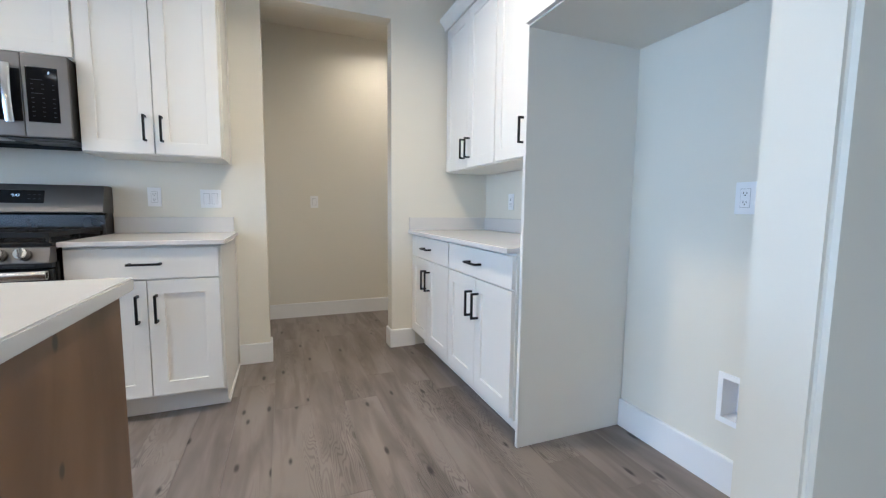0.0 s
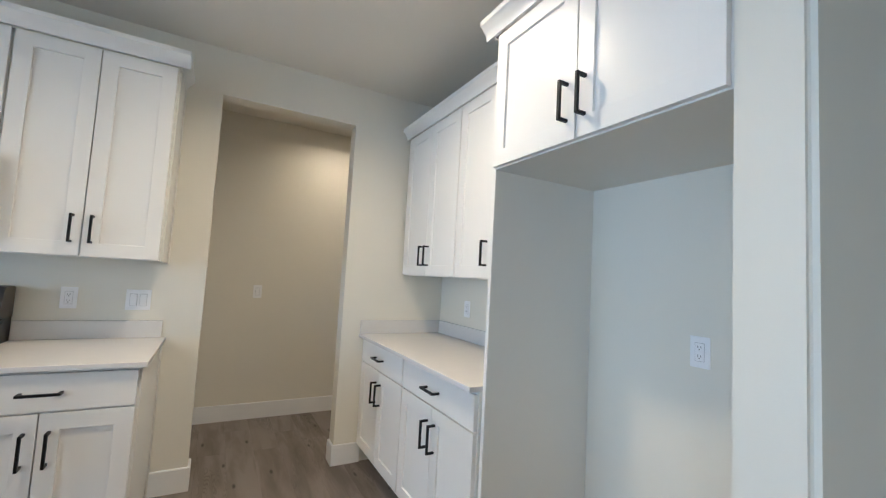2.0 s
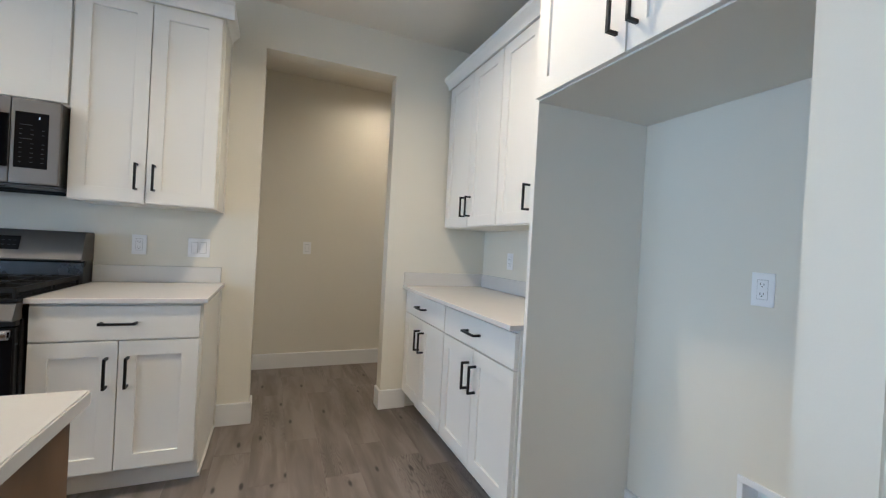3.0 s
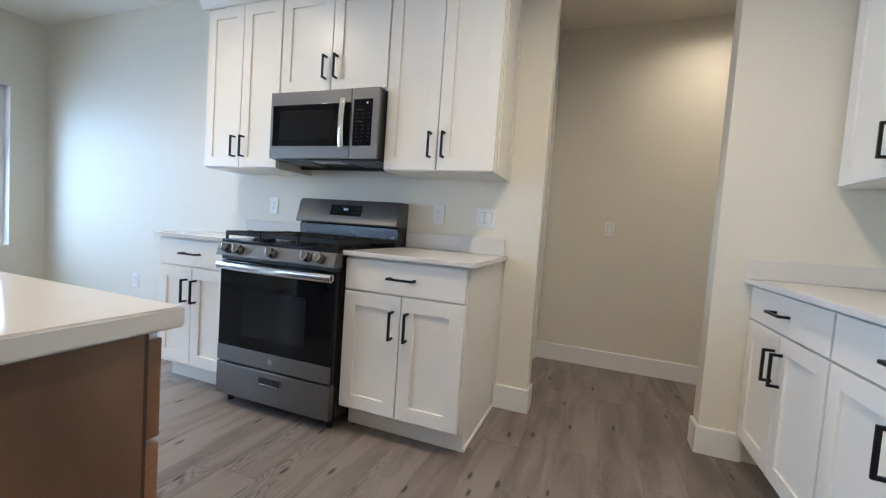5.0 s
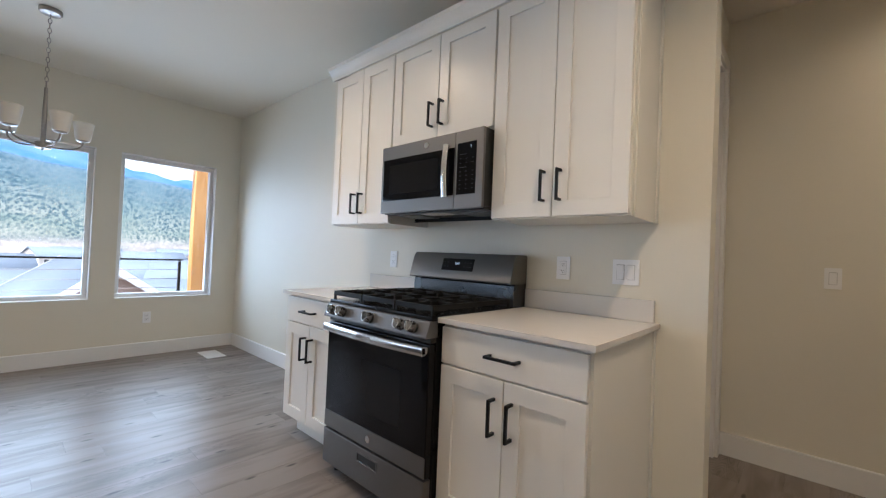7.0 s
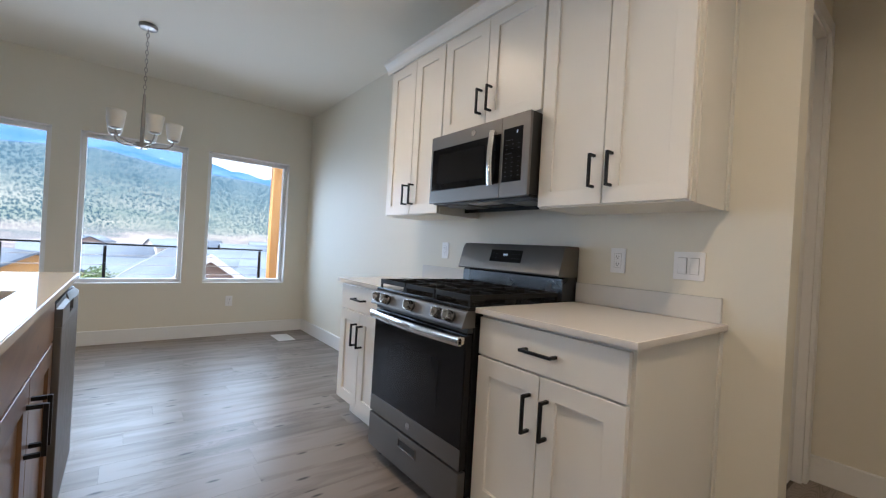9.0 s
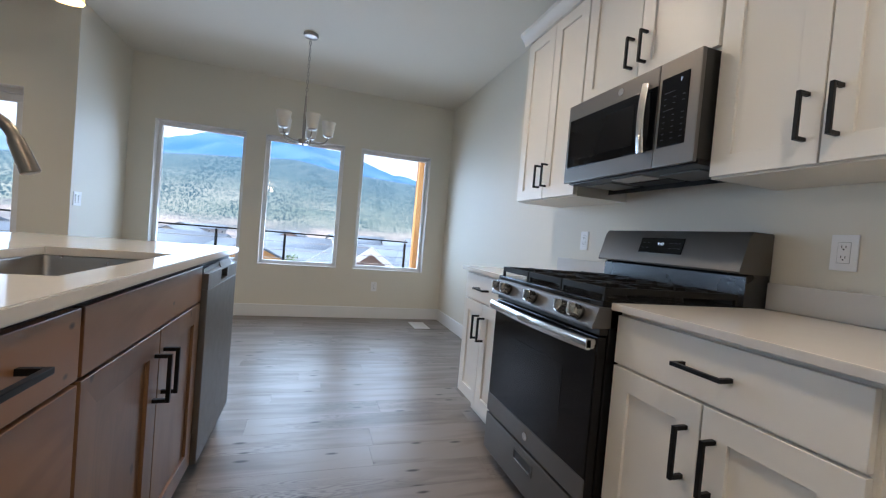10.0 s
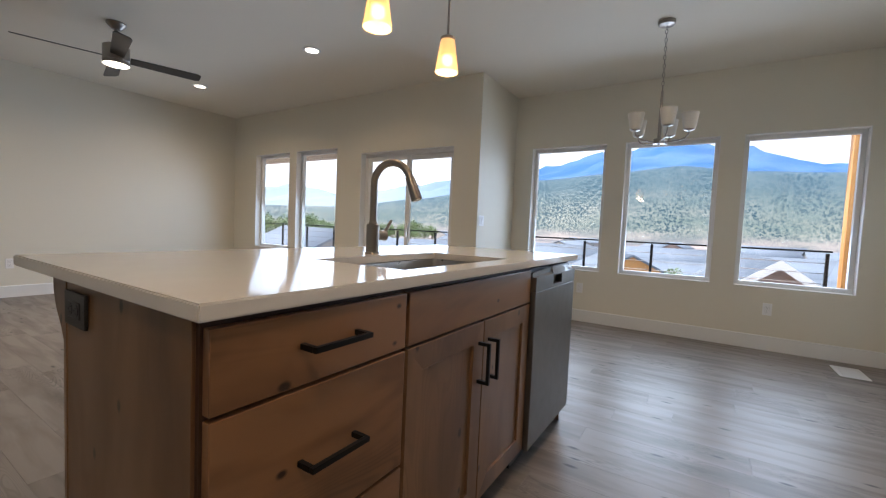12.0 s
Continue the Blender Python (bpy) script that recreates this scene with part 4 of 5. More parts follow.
def faucet():
    f = thing("faucet", pose(-1.025, 0.703, IT), "brushed nickel gooseneck pull-down kitchen faucet", "faucet")
    part("base", lathe(nb(), [(0.0, 0.0), (0.030, 0.0), (0.030, 0.006), (0.0265, 0.010), (0.0265, 0.116), (0.023, 0.121), (0.0, 0.121)]), FAUCET, f)
    pts = [(0, 0, 0.115 + 0.040 * i) for i in range(5)]
    R, zc = 0.079, 0.286
    dx, dy = -0.20, 0.98
    for i in range(17):
        a = math.pi - i * math.radians(163) / 16
        o = R + R * math.cos(a)
        pts.append((o * dx, o * dy, zc + R * math.sin(a)))
    part("neck", tube(nb(), pts, 0.0150, 16), FAUCET, f)
    e, e2 = Vector(pts[-1]), (Vector(pts[-1]) - Vector(pts[-2])).normalized()
    bm = nb()
    tube(bm, [e - e2 * 0.002, e + e2 * 0.003, e + e2 * 0.010, e + e2 * 0.060, e + e2 * 0.094, e + e2 * 0.097], 0.02, 18, [0.0155, 0.0180, 0.0188, 0.0212, 0.0225, 0.0190])
    spray = part("spray_head", bm, FAUCET, f)
    mid = e + e2 * 0.050
    part("spray_button", box(nb(), mid.x - 0.024 , mid.x - 0.014, mid.y - 0.007, mid.y + 0.007, mid.z - 0.020, mid.z + 0.020, 0.003), BLKPLASTIC, spray)
    part("ring", lathe(nb(), [(0.0165, 0.117), (0.018, 0.121), (0.018, 0.127), (0.0155, 0.130)]), FAUCET, f)
    part("lever_hub", rod(nb(), (-0.020, 0, 0.078), (-0.066, 0.01, 0.074), 0.0205, seg=20), FAUCET, f)
    hub = f.children[-1]
    bm = nb()
    tube(bm, [(-0.056, 0.01, 0.084), (-0.068, 0.012, 0.100), (-0.090, 0.016, 0.132), (-0.095, 0.017, 0.139)], 0.008, 12, [0.008, 0.0075, 0.0075, 0.006])
    part("lever", bm, FAUCET, hub)


faucet()

ISL_F = 1.212                      # carcass front, facing the range


def island_cabinets():
    m = pose(-0.099, ISL_F + 0.004, 0, 0, 0, 180)      # local x runs west
    d, top, kick = ISL_F - 0.672, 0.896, 0.105
    g = "island cabinets"
    c = thing("drawer_cabinet", m, "stained knotty alder island cabinet with three drawers", "base cabinet", g)
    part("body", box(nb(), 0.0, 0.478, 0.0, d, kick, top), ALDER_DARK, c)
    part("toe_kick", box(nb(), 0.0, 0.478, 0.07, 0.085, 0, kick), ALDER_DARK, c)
    part("end_panel", box(nb(), -0.007, -0.0005, 0.009, d, 0.0, top, 0.001), ALDER_V, c)
    part("corner_strip", box(nb(), -0.009, -0.002, d + 0.0005, d + 0.018, 0.0, top, 0.002), ALDER_V, c)
    for z0, z1 in ((0.748, 0.886), (0.455, 0.744), (0.112, 0.451)):
        q = slab(c, 0.002, 0.474, z0, z1, ALDER)
        bar_handle(q, 0.236, (z0 + z1) / 2 + 0.006, 0.146, False, -0.02)
    c = thing("sink_cabinet", m @ pose(0.479, 0, 0), "stained knotty alder sink cabinet with two shaker doors", "base cabinet", g)
    W = 0.845
    bm = nb()
    box(bm, 0.0, 0.018, 0.0, d, kick, top)
    box(bm, W - 0.018, W, 0.0, d, kick, top)
    box(bm, 0.018, W - 0.018, d - 0.012, d, kick, top)
    box(bm, 0.018, W - 0.018, 0.0, d - 0.012, kick, kick + 0.018)
    box(bm, 0.018, W - 0.018, 0.0, 0.018, 0.70, top)
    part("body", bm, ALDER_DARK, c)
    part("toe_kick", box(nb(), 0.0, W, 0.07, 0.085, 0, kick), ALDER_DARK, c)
    slab(c, 0.003, W - 0.004, 0.748, 0.886, ALDER, name="false_front")
    for k, (a, b) in enumerate(((0.003, W / 2 - 0.0005), (W / 2 + 0.0005, W - 0.004))):
        q = shaker(c, a, b, 0.112, 0.744, ALDER_V, rail=0.068)
        bar_handle(q, b - 0.034 if k == 0 else a + 0.034, 0.680 - PULL / 2, PULL, True, -0.02)
    back = thing("island_back_panel", pose(-0.097, 0.6575, 0), "stained knotty alder back panel of the island", "cabinet panel")
    part("panel", box(nb(), -1.944, -0.0, -0.016, 0.0, 0.0, top, 0.001), ALDER_V, back)
    bm = nb()
    prof = [(0.0, top), (0.100, top), (0.097, top - 0.035), (0.080, top - 0.075), (0.050, top - 0.110), (0.024, top - 0.150), (0.014, top - 0.190), (0.0, top - 0.200)]
    for xx in (-0.025, -0.96, -1.90):
        bm = nb()
        sweep(bm, prof, (xx - 0.02, -0.0165, 0), (xx + 0.02, -0.0165, 0), Vector((0, -1, 0)))
        part("corbel", bm, ALDER_V, back)
    c = thing("end_filler", m @ pose(1.928, 0, 0), "stained knotty alder end panel beside the dishwasher", "cabinet panel")
    part("panel", box(nb(), 0.0, 0.016, 0.002, d, 0.0, top, 0.001), ALDER_V, c)


island_cabinets()


def dishwasher():
    d = thing("dishwasher", pose(-1.427, ISL_F + 0.004, 0, 0, 0, 180), "slate-grey dishwasher with a pocket handle in the island", "dishwasher")
    w = 0.598
    part("tub", box(nb(), 0.004, w - 0.004, 0.0, 0.56, 0.10, 0.885), BLKPLASTIC, d)
    part("toe_kick", box(nb(), 0.004, w - 0.004, 0.04, 0.06, 0.0, 0.10), BLKPLASTIC, d)
    bm = nb()
    box(bm, 0.003, w - 0.003, -0.040, -0.001, 0.105, 0.790, 0.004)
    door = part("door", bm, SLATE, d)
    bm = nb()
    px0, px1 = 0.235, 0.363
    box(bm, 0.003, px0, -0.040, -0.001, 0.791, 0.871)
    box(bm, px1, w - 0.003, -0.040, -0.001, 0.791, 0.871)
    box(bm, px0, px1, -0.040, -0.001, 0.791, 0.805)
    box(bm, px0, px1, -0.040, -0.001, 0.847, 0.871)
    bmesh.ops.remove_doubles(bm, verts=bm.verts, dist=1e-5)
    bmesh.ops.bevel(bm, geom=[e for e in bm.edges if abs(e.verts[0].co.z - 0.871) < 1e-4 and abs(e.verts[1].co.z - 0.871) < 1e-4 and abs(e.verts[0].co.y + 0.040) < 1e-4 and abs(e.verts[1].co.y + 0.040) < 1e-4], offset=0.018, segments=4, affect="EDGES")
    part("control_rail", bm, SLATE, door)
    part("pocket", box(nb(), px0, px1, -0.012, -0.0015, 0.805, 0.847), BLKPLASTIC, door, "dark pocket handle")


dishwasher()
plate("island_outlet", pose(-0.0895, 0.750, 0.845, 0, 90, 90), "outlet", "black outlet plate on the island end panel", "outlet", material=BLKPLASTIC)


# ---- lamps ----
def shade_glass():
    m = bpy.data.materials.new("lit_amber_glass")
    m.use_nodes = True
    b = m.node_tree.nodes["Principled BSDF"]
    b.inputs["Base Color"].default_value = (0.92, 0.74, 0.44, 1)
    b.inputs["Roughness"].default_value = 0.42
    b.inputs["Transmission Weight"].default_value, b.inputs["IOR"].default_value = 0.65, 1.15
    b.inputs["Emission Color"].default_value = (1.0, 0.66, 0.30, 1)
    b.inputs["Emission Strength"].default_value = 0.17
    return m


LIT = shade_glass()
BULB = glow("warm_bulb", (1.0, 0.80, 0.50), 5.0)
LEDDISC = glow("led_disc", (1.0, 0.86, 0.66), 5.0)


def pendant(x, y, zb=1.785):
    p = thing("pendant_lamp", pose(x, y, zb), "lit pendant lamp with a tapered frosted glass shade", "pendant lamp", "island pendants")
    part("shade", lathe(nb(), [(0.0555, 0.0), (0.0345, 0.148), (0.0315, 0.148), (0.0520, 0.002)], closed=True), LIT, p, "glowing amber frosted glass")
    part("socket", lathe(nb(), [(0.0, 0.172), (0.018, 0.172), (0.037, 0.160), (0.037, 0.149), (0.0, 0.149)]), NICKEL, p)
    part("stem", rod(nb(), (0, 0, 0.17), (0, 0, CEIL_Z - zb - 0.02), 0.0055), NICKEL, p)
    part("canopy", lathe(nb(), [(0.0, CEIL_Z - zb - 0.024), (0.05, CEIL_Z - zb - 0.022), (0.062, CEIL_Z - zb - 0.008), (0.062, CEIL_Z - zb - 0.001)]), NICKEL, p)
    bm = nb()
    bmesh.ops.create_uvsphere(bm, u_segments=16, v_segments=10, radius=0.026, matrix=Matrix.Translation((0, 0, 0.060)))
    part("bulb", bm, BULB, p)
    lamp(x, y, zb - 0.03, 1.6, 0.045)


pendant(-1.455, 0.745)
pendant(-0.965, 0.745)


def chandelier():
    x, y, zb = -3.465, 1.480, 1.768
    c = thing("chandelier", pose(x, y, zb), "five-arm brushed nickel chandelier with frosted glass shades", "chandelier")
    H = CEIL_Z - zb
    part("hub", lathe(nb(), [(0.0, 0.0), (0.008, 0.002), (0.010, 0.012), (0.040, 0.014), (0.042, 0.020), (0.042, 0.050), (0.038, 0.054), (0.0, 0.054)]), NICKEL, c)
    part("stem", lathe(nb(), [(0.0, 0.05), (0.0135, 0.05), (0.0135, 0.27), (0.011, 0.32), (0.009, 0.430), (0.0, 0.435)]), NICKEL, c)
    part("loop", tube(nb(), [(0.017 * math.cos(a), 0, 0.452 + 0.020 * math.sin(a)) for a in [i * math.pi / 8 for i in range(17)]], 0.0035, 8), NICKEL, c)
    z, i = 0.470, 0
    while z < H - 0.045:
        bm = nb()
        pts = [((0.009 * math.cos(a)) if i % 2 else 0, 0 if i % 2 else 0.009 * math.cos(a), z + 0.017 + 0.019 * math.sin(a)) for a in [k * math.pi / 6 for k in range(13)]]
        part("chain_link", tube(bm, pts, 0.0024, 6), NICKEL, c)
        z, i = z + 0.0335, i + 1
    part("canopy", lathe(nb(), [(0.0, H - 0.038), (0.012, H - 0.036), (0.055, H - 0.030), (0.062, H - 0.022), (0.062, H - 0.001)]), NICKEL, c)
    for k in range(5):
        a = radians(72 * k + 20)
        u = Vector((math.cos(a), math.sin(a), 0))
        pts = []
        for i in range(15):
            s = i / 14
            pts.append(u * (0.035 + 0.168 * math.sin(s * math.pi / 2) ** 1.0) + Vector((0, 0, 0.030 + 0.072 * (1 - math.cos(s * math.pi / 2)) ** 1.5)))
        arm = part("arm", tube(nb(), pts, 0.0058, 10), NICKEL, c)
        e = pts[-1]
        cup = part("cup", lathe(nb(), [(0.0, e.z - 0.002), (0.020, e.z), (0.034, e.z + 0.006), (0.036, e.z + 0.012), (0.0, e.z + 0.012)], e.x, e.y, 20), NICKEL, arm)
        part("shade", lathe(nb(), [(0.003, e.z + 0.0125), (0.040, e.z + 0.0125), (0.044, e.z + 0.024), (0.060, e.z + 0.136), (0.057, e.z + 0.136), (0.041, e.z + 0.028), (0.003, e.z + 0.018)], e.x, e.y, 28), FROST, arm, "unlit frosted glass shade")


chandelier()


def recessed(x, y, watts=6.0):
    r = thing("recessed_light", pose(x, y, CEIL_Z), "lit round recessed ceiling light with white trim", "ceiling light", "recessed lights")
    part("trim_ring", lathe(nb(), [(0.062, -0.001), (0.064, -0.006), (0.086, -0.004), (0.088, -0.0005)]), TRIM, r)
    part("lens", lathe(nb(), [(0.001, -0.003), (0.062, -0.0025)]), LEDDISC, r)
    lamp(x, y, CEIL_Z - 0.012, watts, 0.12, (1.0, 0.74, 0.45), True)


recessed(-2.52, -1.55, 4.6)
recessed(-2.58, -3.80, 4.6)
# Unseen pair mirrored about the fan, added to brighten the living room floor.
recessed(-0.11, -1.55, 4.6)
recessed(-0.11, -3.80, 4.6)
recessed(1.12, 3.92, 2.3)
recessed(-1.95, 1.86, 7.5)
recessed(0.56, 1.97, 7.5)


def ceiling_fan():
    x, y = -1.315, -2.70
    f = thing("ceiling_fan", pose(x, y, CEIL_Z), "brushed nickel ceiling fan with four blades and a lit lamp", "ceiling fan")
    part("canopy", lathe(nb(), [(0.0, -0.060), (0.030, -0.058), (0.062, -0.030), (0.075, -0.012), (0.075, -0.001)]), NICKEL, f)
    part("downrod", rod(nb(), (0, 0, -0.20), (0, 0, -0.05), 0.013), NICKEL, f)
    part("motor", lathe(nb(), [(0.0, -0.195), (0.085, -0.198), (0.100, -0.210), (0.100, -0.325), (0.094, -0.332), (0.0, -0.332)]), NICKEL, f)
    part("lamp_ring", lathe(nb(), [(0.094, -0.332), (0.101, -0.336), (0.101, -0.362), (0.096, -0.366)]), NICKEL, f)
    part("lamp_lens", lathe(nb(), [(0.0008, -0.378), (0.060, -0.376), (0.096, -0.365)]), LEDDISC, f)
    for k in range(4):
        bm = nb()
        v = [(0.10, -0.050), (0.62, -0.062), (0.66, -0.040), (0.66, 0.050), (0.62, 0.064), (0.10, 0.050)]
        lo = [bm.verts.new((p, q, -0.003)) for p, q in v]
        hi = [bm.verts.new((p, q, 0.003)) for p, q in v]
        bm.faces.new(lo[::-1])
        bm.faces.new(hi)
        for i in range(6):
            bm.faces.new((lo[i], lo[(i + 1) % 6], hi[(i + 1) % 6], hi[i]))
        b = part("blade", bm, FANBLADE, f)
        b.matrix_local = pose(0, 0, -0.305, 0, 0, 165 + 90 * k) @ pose(0, 0, 0, -14)
    lamp(x, y, CEIL_Z - 0.395, 5.0, 0.16, (1.0, 0.80, 0.55), True)


ceiling_fan()


def floor_vent():
    v = thing("floor_vent", pose(-4.53, 2.815, 0.0), "white metal floor register near the window wall", "floor vent")
    L, W = 0.330, 0.185
    bm = nb()
    for q in ((0, L, 0, 0.022), (0, L, W - 0.022, W), (0, 0.022, 0.022, W - 0.022), (L - 0.022, L, 0.022, W - 0.022)):
        box(bm, *q, 0.0005, 0.006, 0.002)
    part("frame", bm, TRIM, v)
    part("shadow_gap", box(nb(), 0.02, L - 0.02, 0.02, W - 0.02, 0.0006, 0.0015), SLOT, v)
    for i in range(17):
        x = 0.030 + i * 0.0168
        part("slat", box(nb(), x, x + 0.009, 0.022, W - 0.022, 0.0016, 0.0048), TRIM, v)


floor_vent()


# ---- outdoors ----
ROOF = mat("grey_shingles", (0.15, 0.18, 0.22), 0.9, spots=0.25, scale=3, grain=0.4, grain_scale=30)
STUCCO = mat("pale_stucco", (0.55, 0.52, 0.47), 0.9, spots=0.06, scale=2)
SIDING = mat("grey_siding", (0.30, 0.30, 0.30), 0.8, spots=0.06, scale=2)
BRICKISH = mat("rust_siding", (0.33, 0.24, 0.20), 0.85, spots=0.1, scale=3)
SHEATH = mat("orange_sheathing", (0.62, 0.33, 0.12), 0.85, spots=0.15, scale=3)
WHITETRIM = mat("white_fascia", (0.75, 0.75, 0.74), 0.6, spots=0.02)
DARKPANE = mat("far_window_glass", (0.05, 0.06, 0.07), 0.1)
DECKING = wood("grey_deck_board", ((0.14, 0.12, 0.10), (0.2, 0.175, 0.15), (0.26, 0.23, 0.2)), 0.7, 1, knots=0.1)
SOFFIT = mat("tan_soffit", (0.50, 0.44, 0.37), 0.8, spots=0.05)


def land_material():
    """Sage and juniper slopes low down, mountains painted in blue haze high up, fields on the valley floor."""
    m = bpy.data.materials.new("valley_and_hills")
    m.use_nodes = True
    n, l = m.node_tree.nodes, m.node_tree.links
    b = n["Principled BSDF"]
    b.inputs["Roughness"].default_value, b.inputs["Specular IOR Level"].default_value = 0.95, 0.1
    geo, sep = n.new("ShaderNodeNewGeometry"), n.new("ShaderNodeSeparateXYZ")
    l.new(geo.outputs["Position"], sep.inputs[0])
    dist = n.new("ShaderNodeVectorMath")
    dist.operation = "LENGTH"
    l.new(geo.outputs["Position"], dist.inputs[0])
    patch, tree, tree2, warp = n.new("ShaderNodeTexNoise"), n.new("ShaderNodeTexVoronoi"), n.new("ShaderNodeTexVoronoi"), n.new("ShaderNodeTexNoise")
    patch.inputs["Scale"].default_value, patch.inputs["Detail"].default_value = 0.008, 8
    tree.voronoi_dimensions = tree2.voronoi_dimensions = "2D"
    tree.inputs["Scale"].default_value = 120.0
    tree2.inputs["Scale"].default_value = 210.0
    face_on = n.new("ShaderNodeCombineXYZ")
    east, north, bearing, steep = [n.new("ShaderNodeMath") for _ in range(4)]
    east.operation, east.inputs[1].default_value = "ADD", 4.0
    north.operation, north.inputs[1].default_value = "SUBTRACT", 1.3
    bearing.operation, steep.operation = "ARCTAN2", "DIVIDE"
    l.new(sep.outputs["X"], east.inputs[0])
    l.new(sep.outputs["Y"], north.inputs[0])
    flip = n.new("ShaderNodeMath")
    flip.operation, flip.inputs[1].default_value = "MULTIPLY", -1.0
    l.new(east.outputs[0], flip.inputs[0])
    l.new(north.outputs[0], bearing.inputs[0])
    l.new(flip.outputs[0], bearing.inputs[1])
    l.new(sep.outputs["Z"], steep.inputs[0])
    l.new(dist.outputs["Value"], steep.inputs[1])
    l.new(bearing.outputs[0], face_on.inputs[0])
    l.new(steep.outputs[0], face_on.inputs[1])
    warp.inputs["Scale"].default_value, warp.inputs["Detail"].default_value = 0.02, 4
    for q in (patch, warp):
        l.new(geo.outputs["Position"], q.inputs["Vector"])
    for q in (tree, tree2):
        l.new(face_on.outputs[0], q.inputs["Vector"])
    grass = n.new("ShaderNodeValToRGB")
    e = grass.color_ramp.elements
    e[0].position, e[0].color = 0.38, (0.105, 0.130, 0.100, 1)
    e[1].position, e[1].color = 0.66, (0.225, 0.218, 0.170, 1)
    l.new(patch.outputs["Fac"], grass.inputs["Fac"])

    def dots(vor, lo, hi):
        r = n.new("ShaderNodeMapRange")
        r.inputs["From Min"].default_value, r.inputs["From Max"].default_value = lo, hi
        r.inputs["To Min"].default_value, r.inputs["To Max"].default_value = 0.90, 0.0
        l.new(vor.outputs["Distance"], r.inputs["Value"])
        return r.outputs["Result"]

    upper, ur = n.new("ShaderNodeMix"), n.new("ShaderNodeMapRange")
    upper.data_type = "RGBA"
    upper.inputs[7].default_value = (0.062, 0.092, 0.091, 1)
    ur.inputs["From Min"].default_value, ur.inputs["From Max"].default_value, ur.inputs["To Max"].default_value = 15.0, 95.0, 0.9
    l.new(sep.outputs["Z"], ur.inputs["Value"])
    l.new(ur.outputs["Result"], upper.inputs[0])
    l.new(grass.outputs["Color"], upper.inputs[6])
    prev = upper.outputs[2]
    grove, thick = n.new("ShaderNodeTexNoise"), n.new("ShaderNodeMapRange")
    grove.inputs["Scale"].default_value, grove.inputs["Detail"].default_value = 14.0, 5
    l.new(face_on.outputs[0], grove.inputs["Vector"])
    thick.inputs["From Min"].default_value, thick.inputs["From Max"].default_value = 0.36, 0.62
    thick.inputs["To Min"].default_value, thick.inputs["To Max"].default_value = 0.35, 1.15
    l.new(grove.outputs["Fac"], thick.inputs["Value"])
    for vor, lo, hi in ((tree, 0.25, 0.34), (tree2, 0.27, 0.38)):
        mx = n.new("ShaderNodeMix")
        mx.data_type = "RGBA"
        stand = n.new("ShaderNodeMath")
        stand.operation, stand.use_clamp = "MULTIPLY", True
        l.new(dots(vor, lo, hi), stand.inputs[0])
        l.new(thick.outputs["Result"], stand.inputs[1])
        l.new(stand.outputs[0], mx.inputs[0])
        l.new(prev, mx.inputs[6])
        mx.inputs[7].default_value = (0.018, 0.041, 0.044, 1)
        prev = mx.outputs[2]
    valley = n.new("ShaderNodeMix")
    valley.data_type = "RGBA"
    vr = n.new("ShaderNodeMapRange")
    vr.inputs["From Min"].default_value, vr.inputs["From Max"].default_value = -8.0, 6.0
    l.new(sep.outputs["Z"], vr.inputs["Value"])
    l.new(vr.outputs["Result"], valley.inputs[0])
    field = n.new("ShaderNodeValToRGB")
    f = field.color_ramp.elements
    f[0].position, f[0].color = 0.42, (0.16, 0.15, 0.145, 1)
    f[1].position, f[1].color = 0.58, (0.38, 0.30, 0.26, 1)
    l.new(warp.outputs["Fac"], field.inputs["Fac"])
    l.new(field.outputs["Color"], valley.inputs[6])
    l.new(prev, valley.inputs[7])
    # Blue haze put into the mountains' base colour beyond about 1 km.
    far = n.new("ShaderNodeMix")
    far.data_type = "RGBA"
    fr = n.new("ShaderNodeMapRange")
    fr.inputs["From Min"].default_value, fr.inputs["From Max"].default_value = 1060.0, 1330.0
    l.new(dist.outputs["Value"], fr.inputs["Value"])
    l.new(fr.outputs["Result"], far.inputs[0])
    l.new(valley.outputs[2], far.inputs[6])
    far_haze = n.new("ShaderNodeValToRGB")
    k = far_haze.color_ramp.elements
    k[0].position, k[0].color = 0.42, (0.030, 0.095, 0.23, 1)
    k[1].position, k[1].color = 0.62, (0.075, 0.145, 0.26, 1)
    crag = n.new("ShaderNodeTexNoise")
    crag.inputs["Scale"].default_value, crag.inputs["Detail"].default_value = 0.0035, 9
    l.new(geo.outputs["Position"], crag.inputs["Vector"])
    l.new(crag.outputs["Fac"], far_haze.inputs["Fac"])
    # Southern mountains paler: thicker haze painted into their colour.
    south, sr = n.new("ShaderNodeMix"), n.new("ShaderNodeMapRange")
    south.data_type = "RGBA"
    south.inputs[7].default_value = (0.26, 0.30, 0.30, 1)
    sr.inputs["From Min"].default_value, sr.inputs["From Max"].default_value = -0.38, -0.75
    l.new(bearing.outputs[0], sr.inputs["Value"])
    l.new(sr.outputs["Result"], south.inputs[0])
    l.new(far_haze.outputs["Color"], south.inputs[6])
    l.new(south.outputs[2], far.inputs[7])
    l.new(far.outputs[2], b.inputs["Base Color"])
    # Distance haze painted as blue emission, stronger further out.
    haze_glow = n.new("ShaderNodeMapRange")
    haze_glow.inputs["From Min"].default_value, haze_glow.inputs["From Max"].default_value, haze_glow.inputs["To Max"].default_value = 60.0, 1300.0, 0.15
    l.new(dist.outputs["Value"], haze_glow.inputs["Value"])
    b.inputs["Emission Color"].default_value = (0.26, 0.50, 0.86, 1)
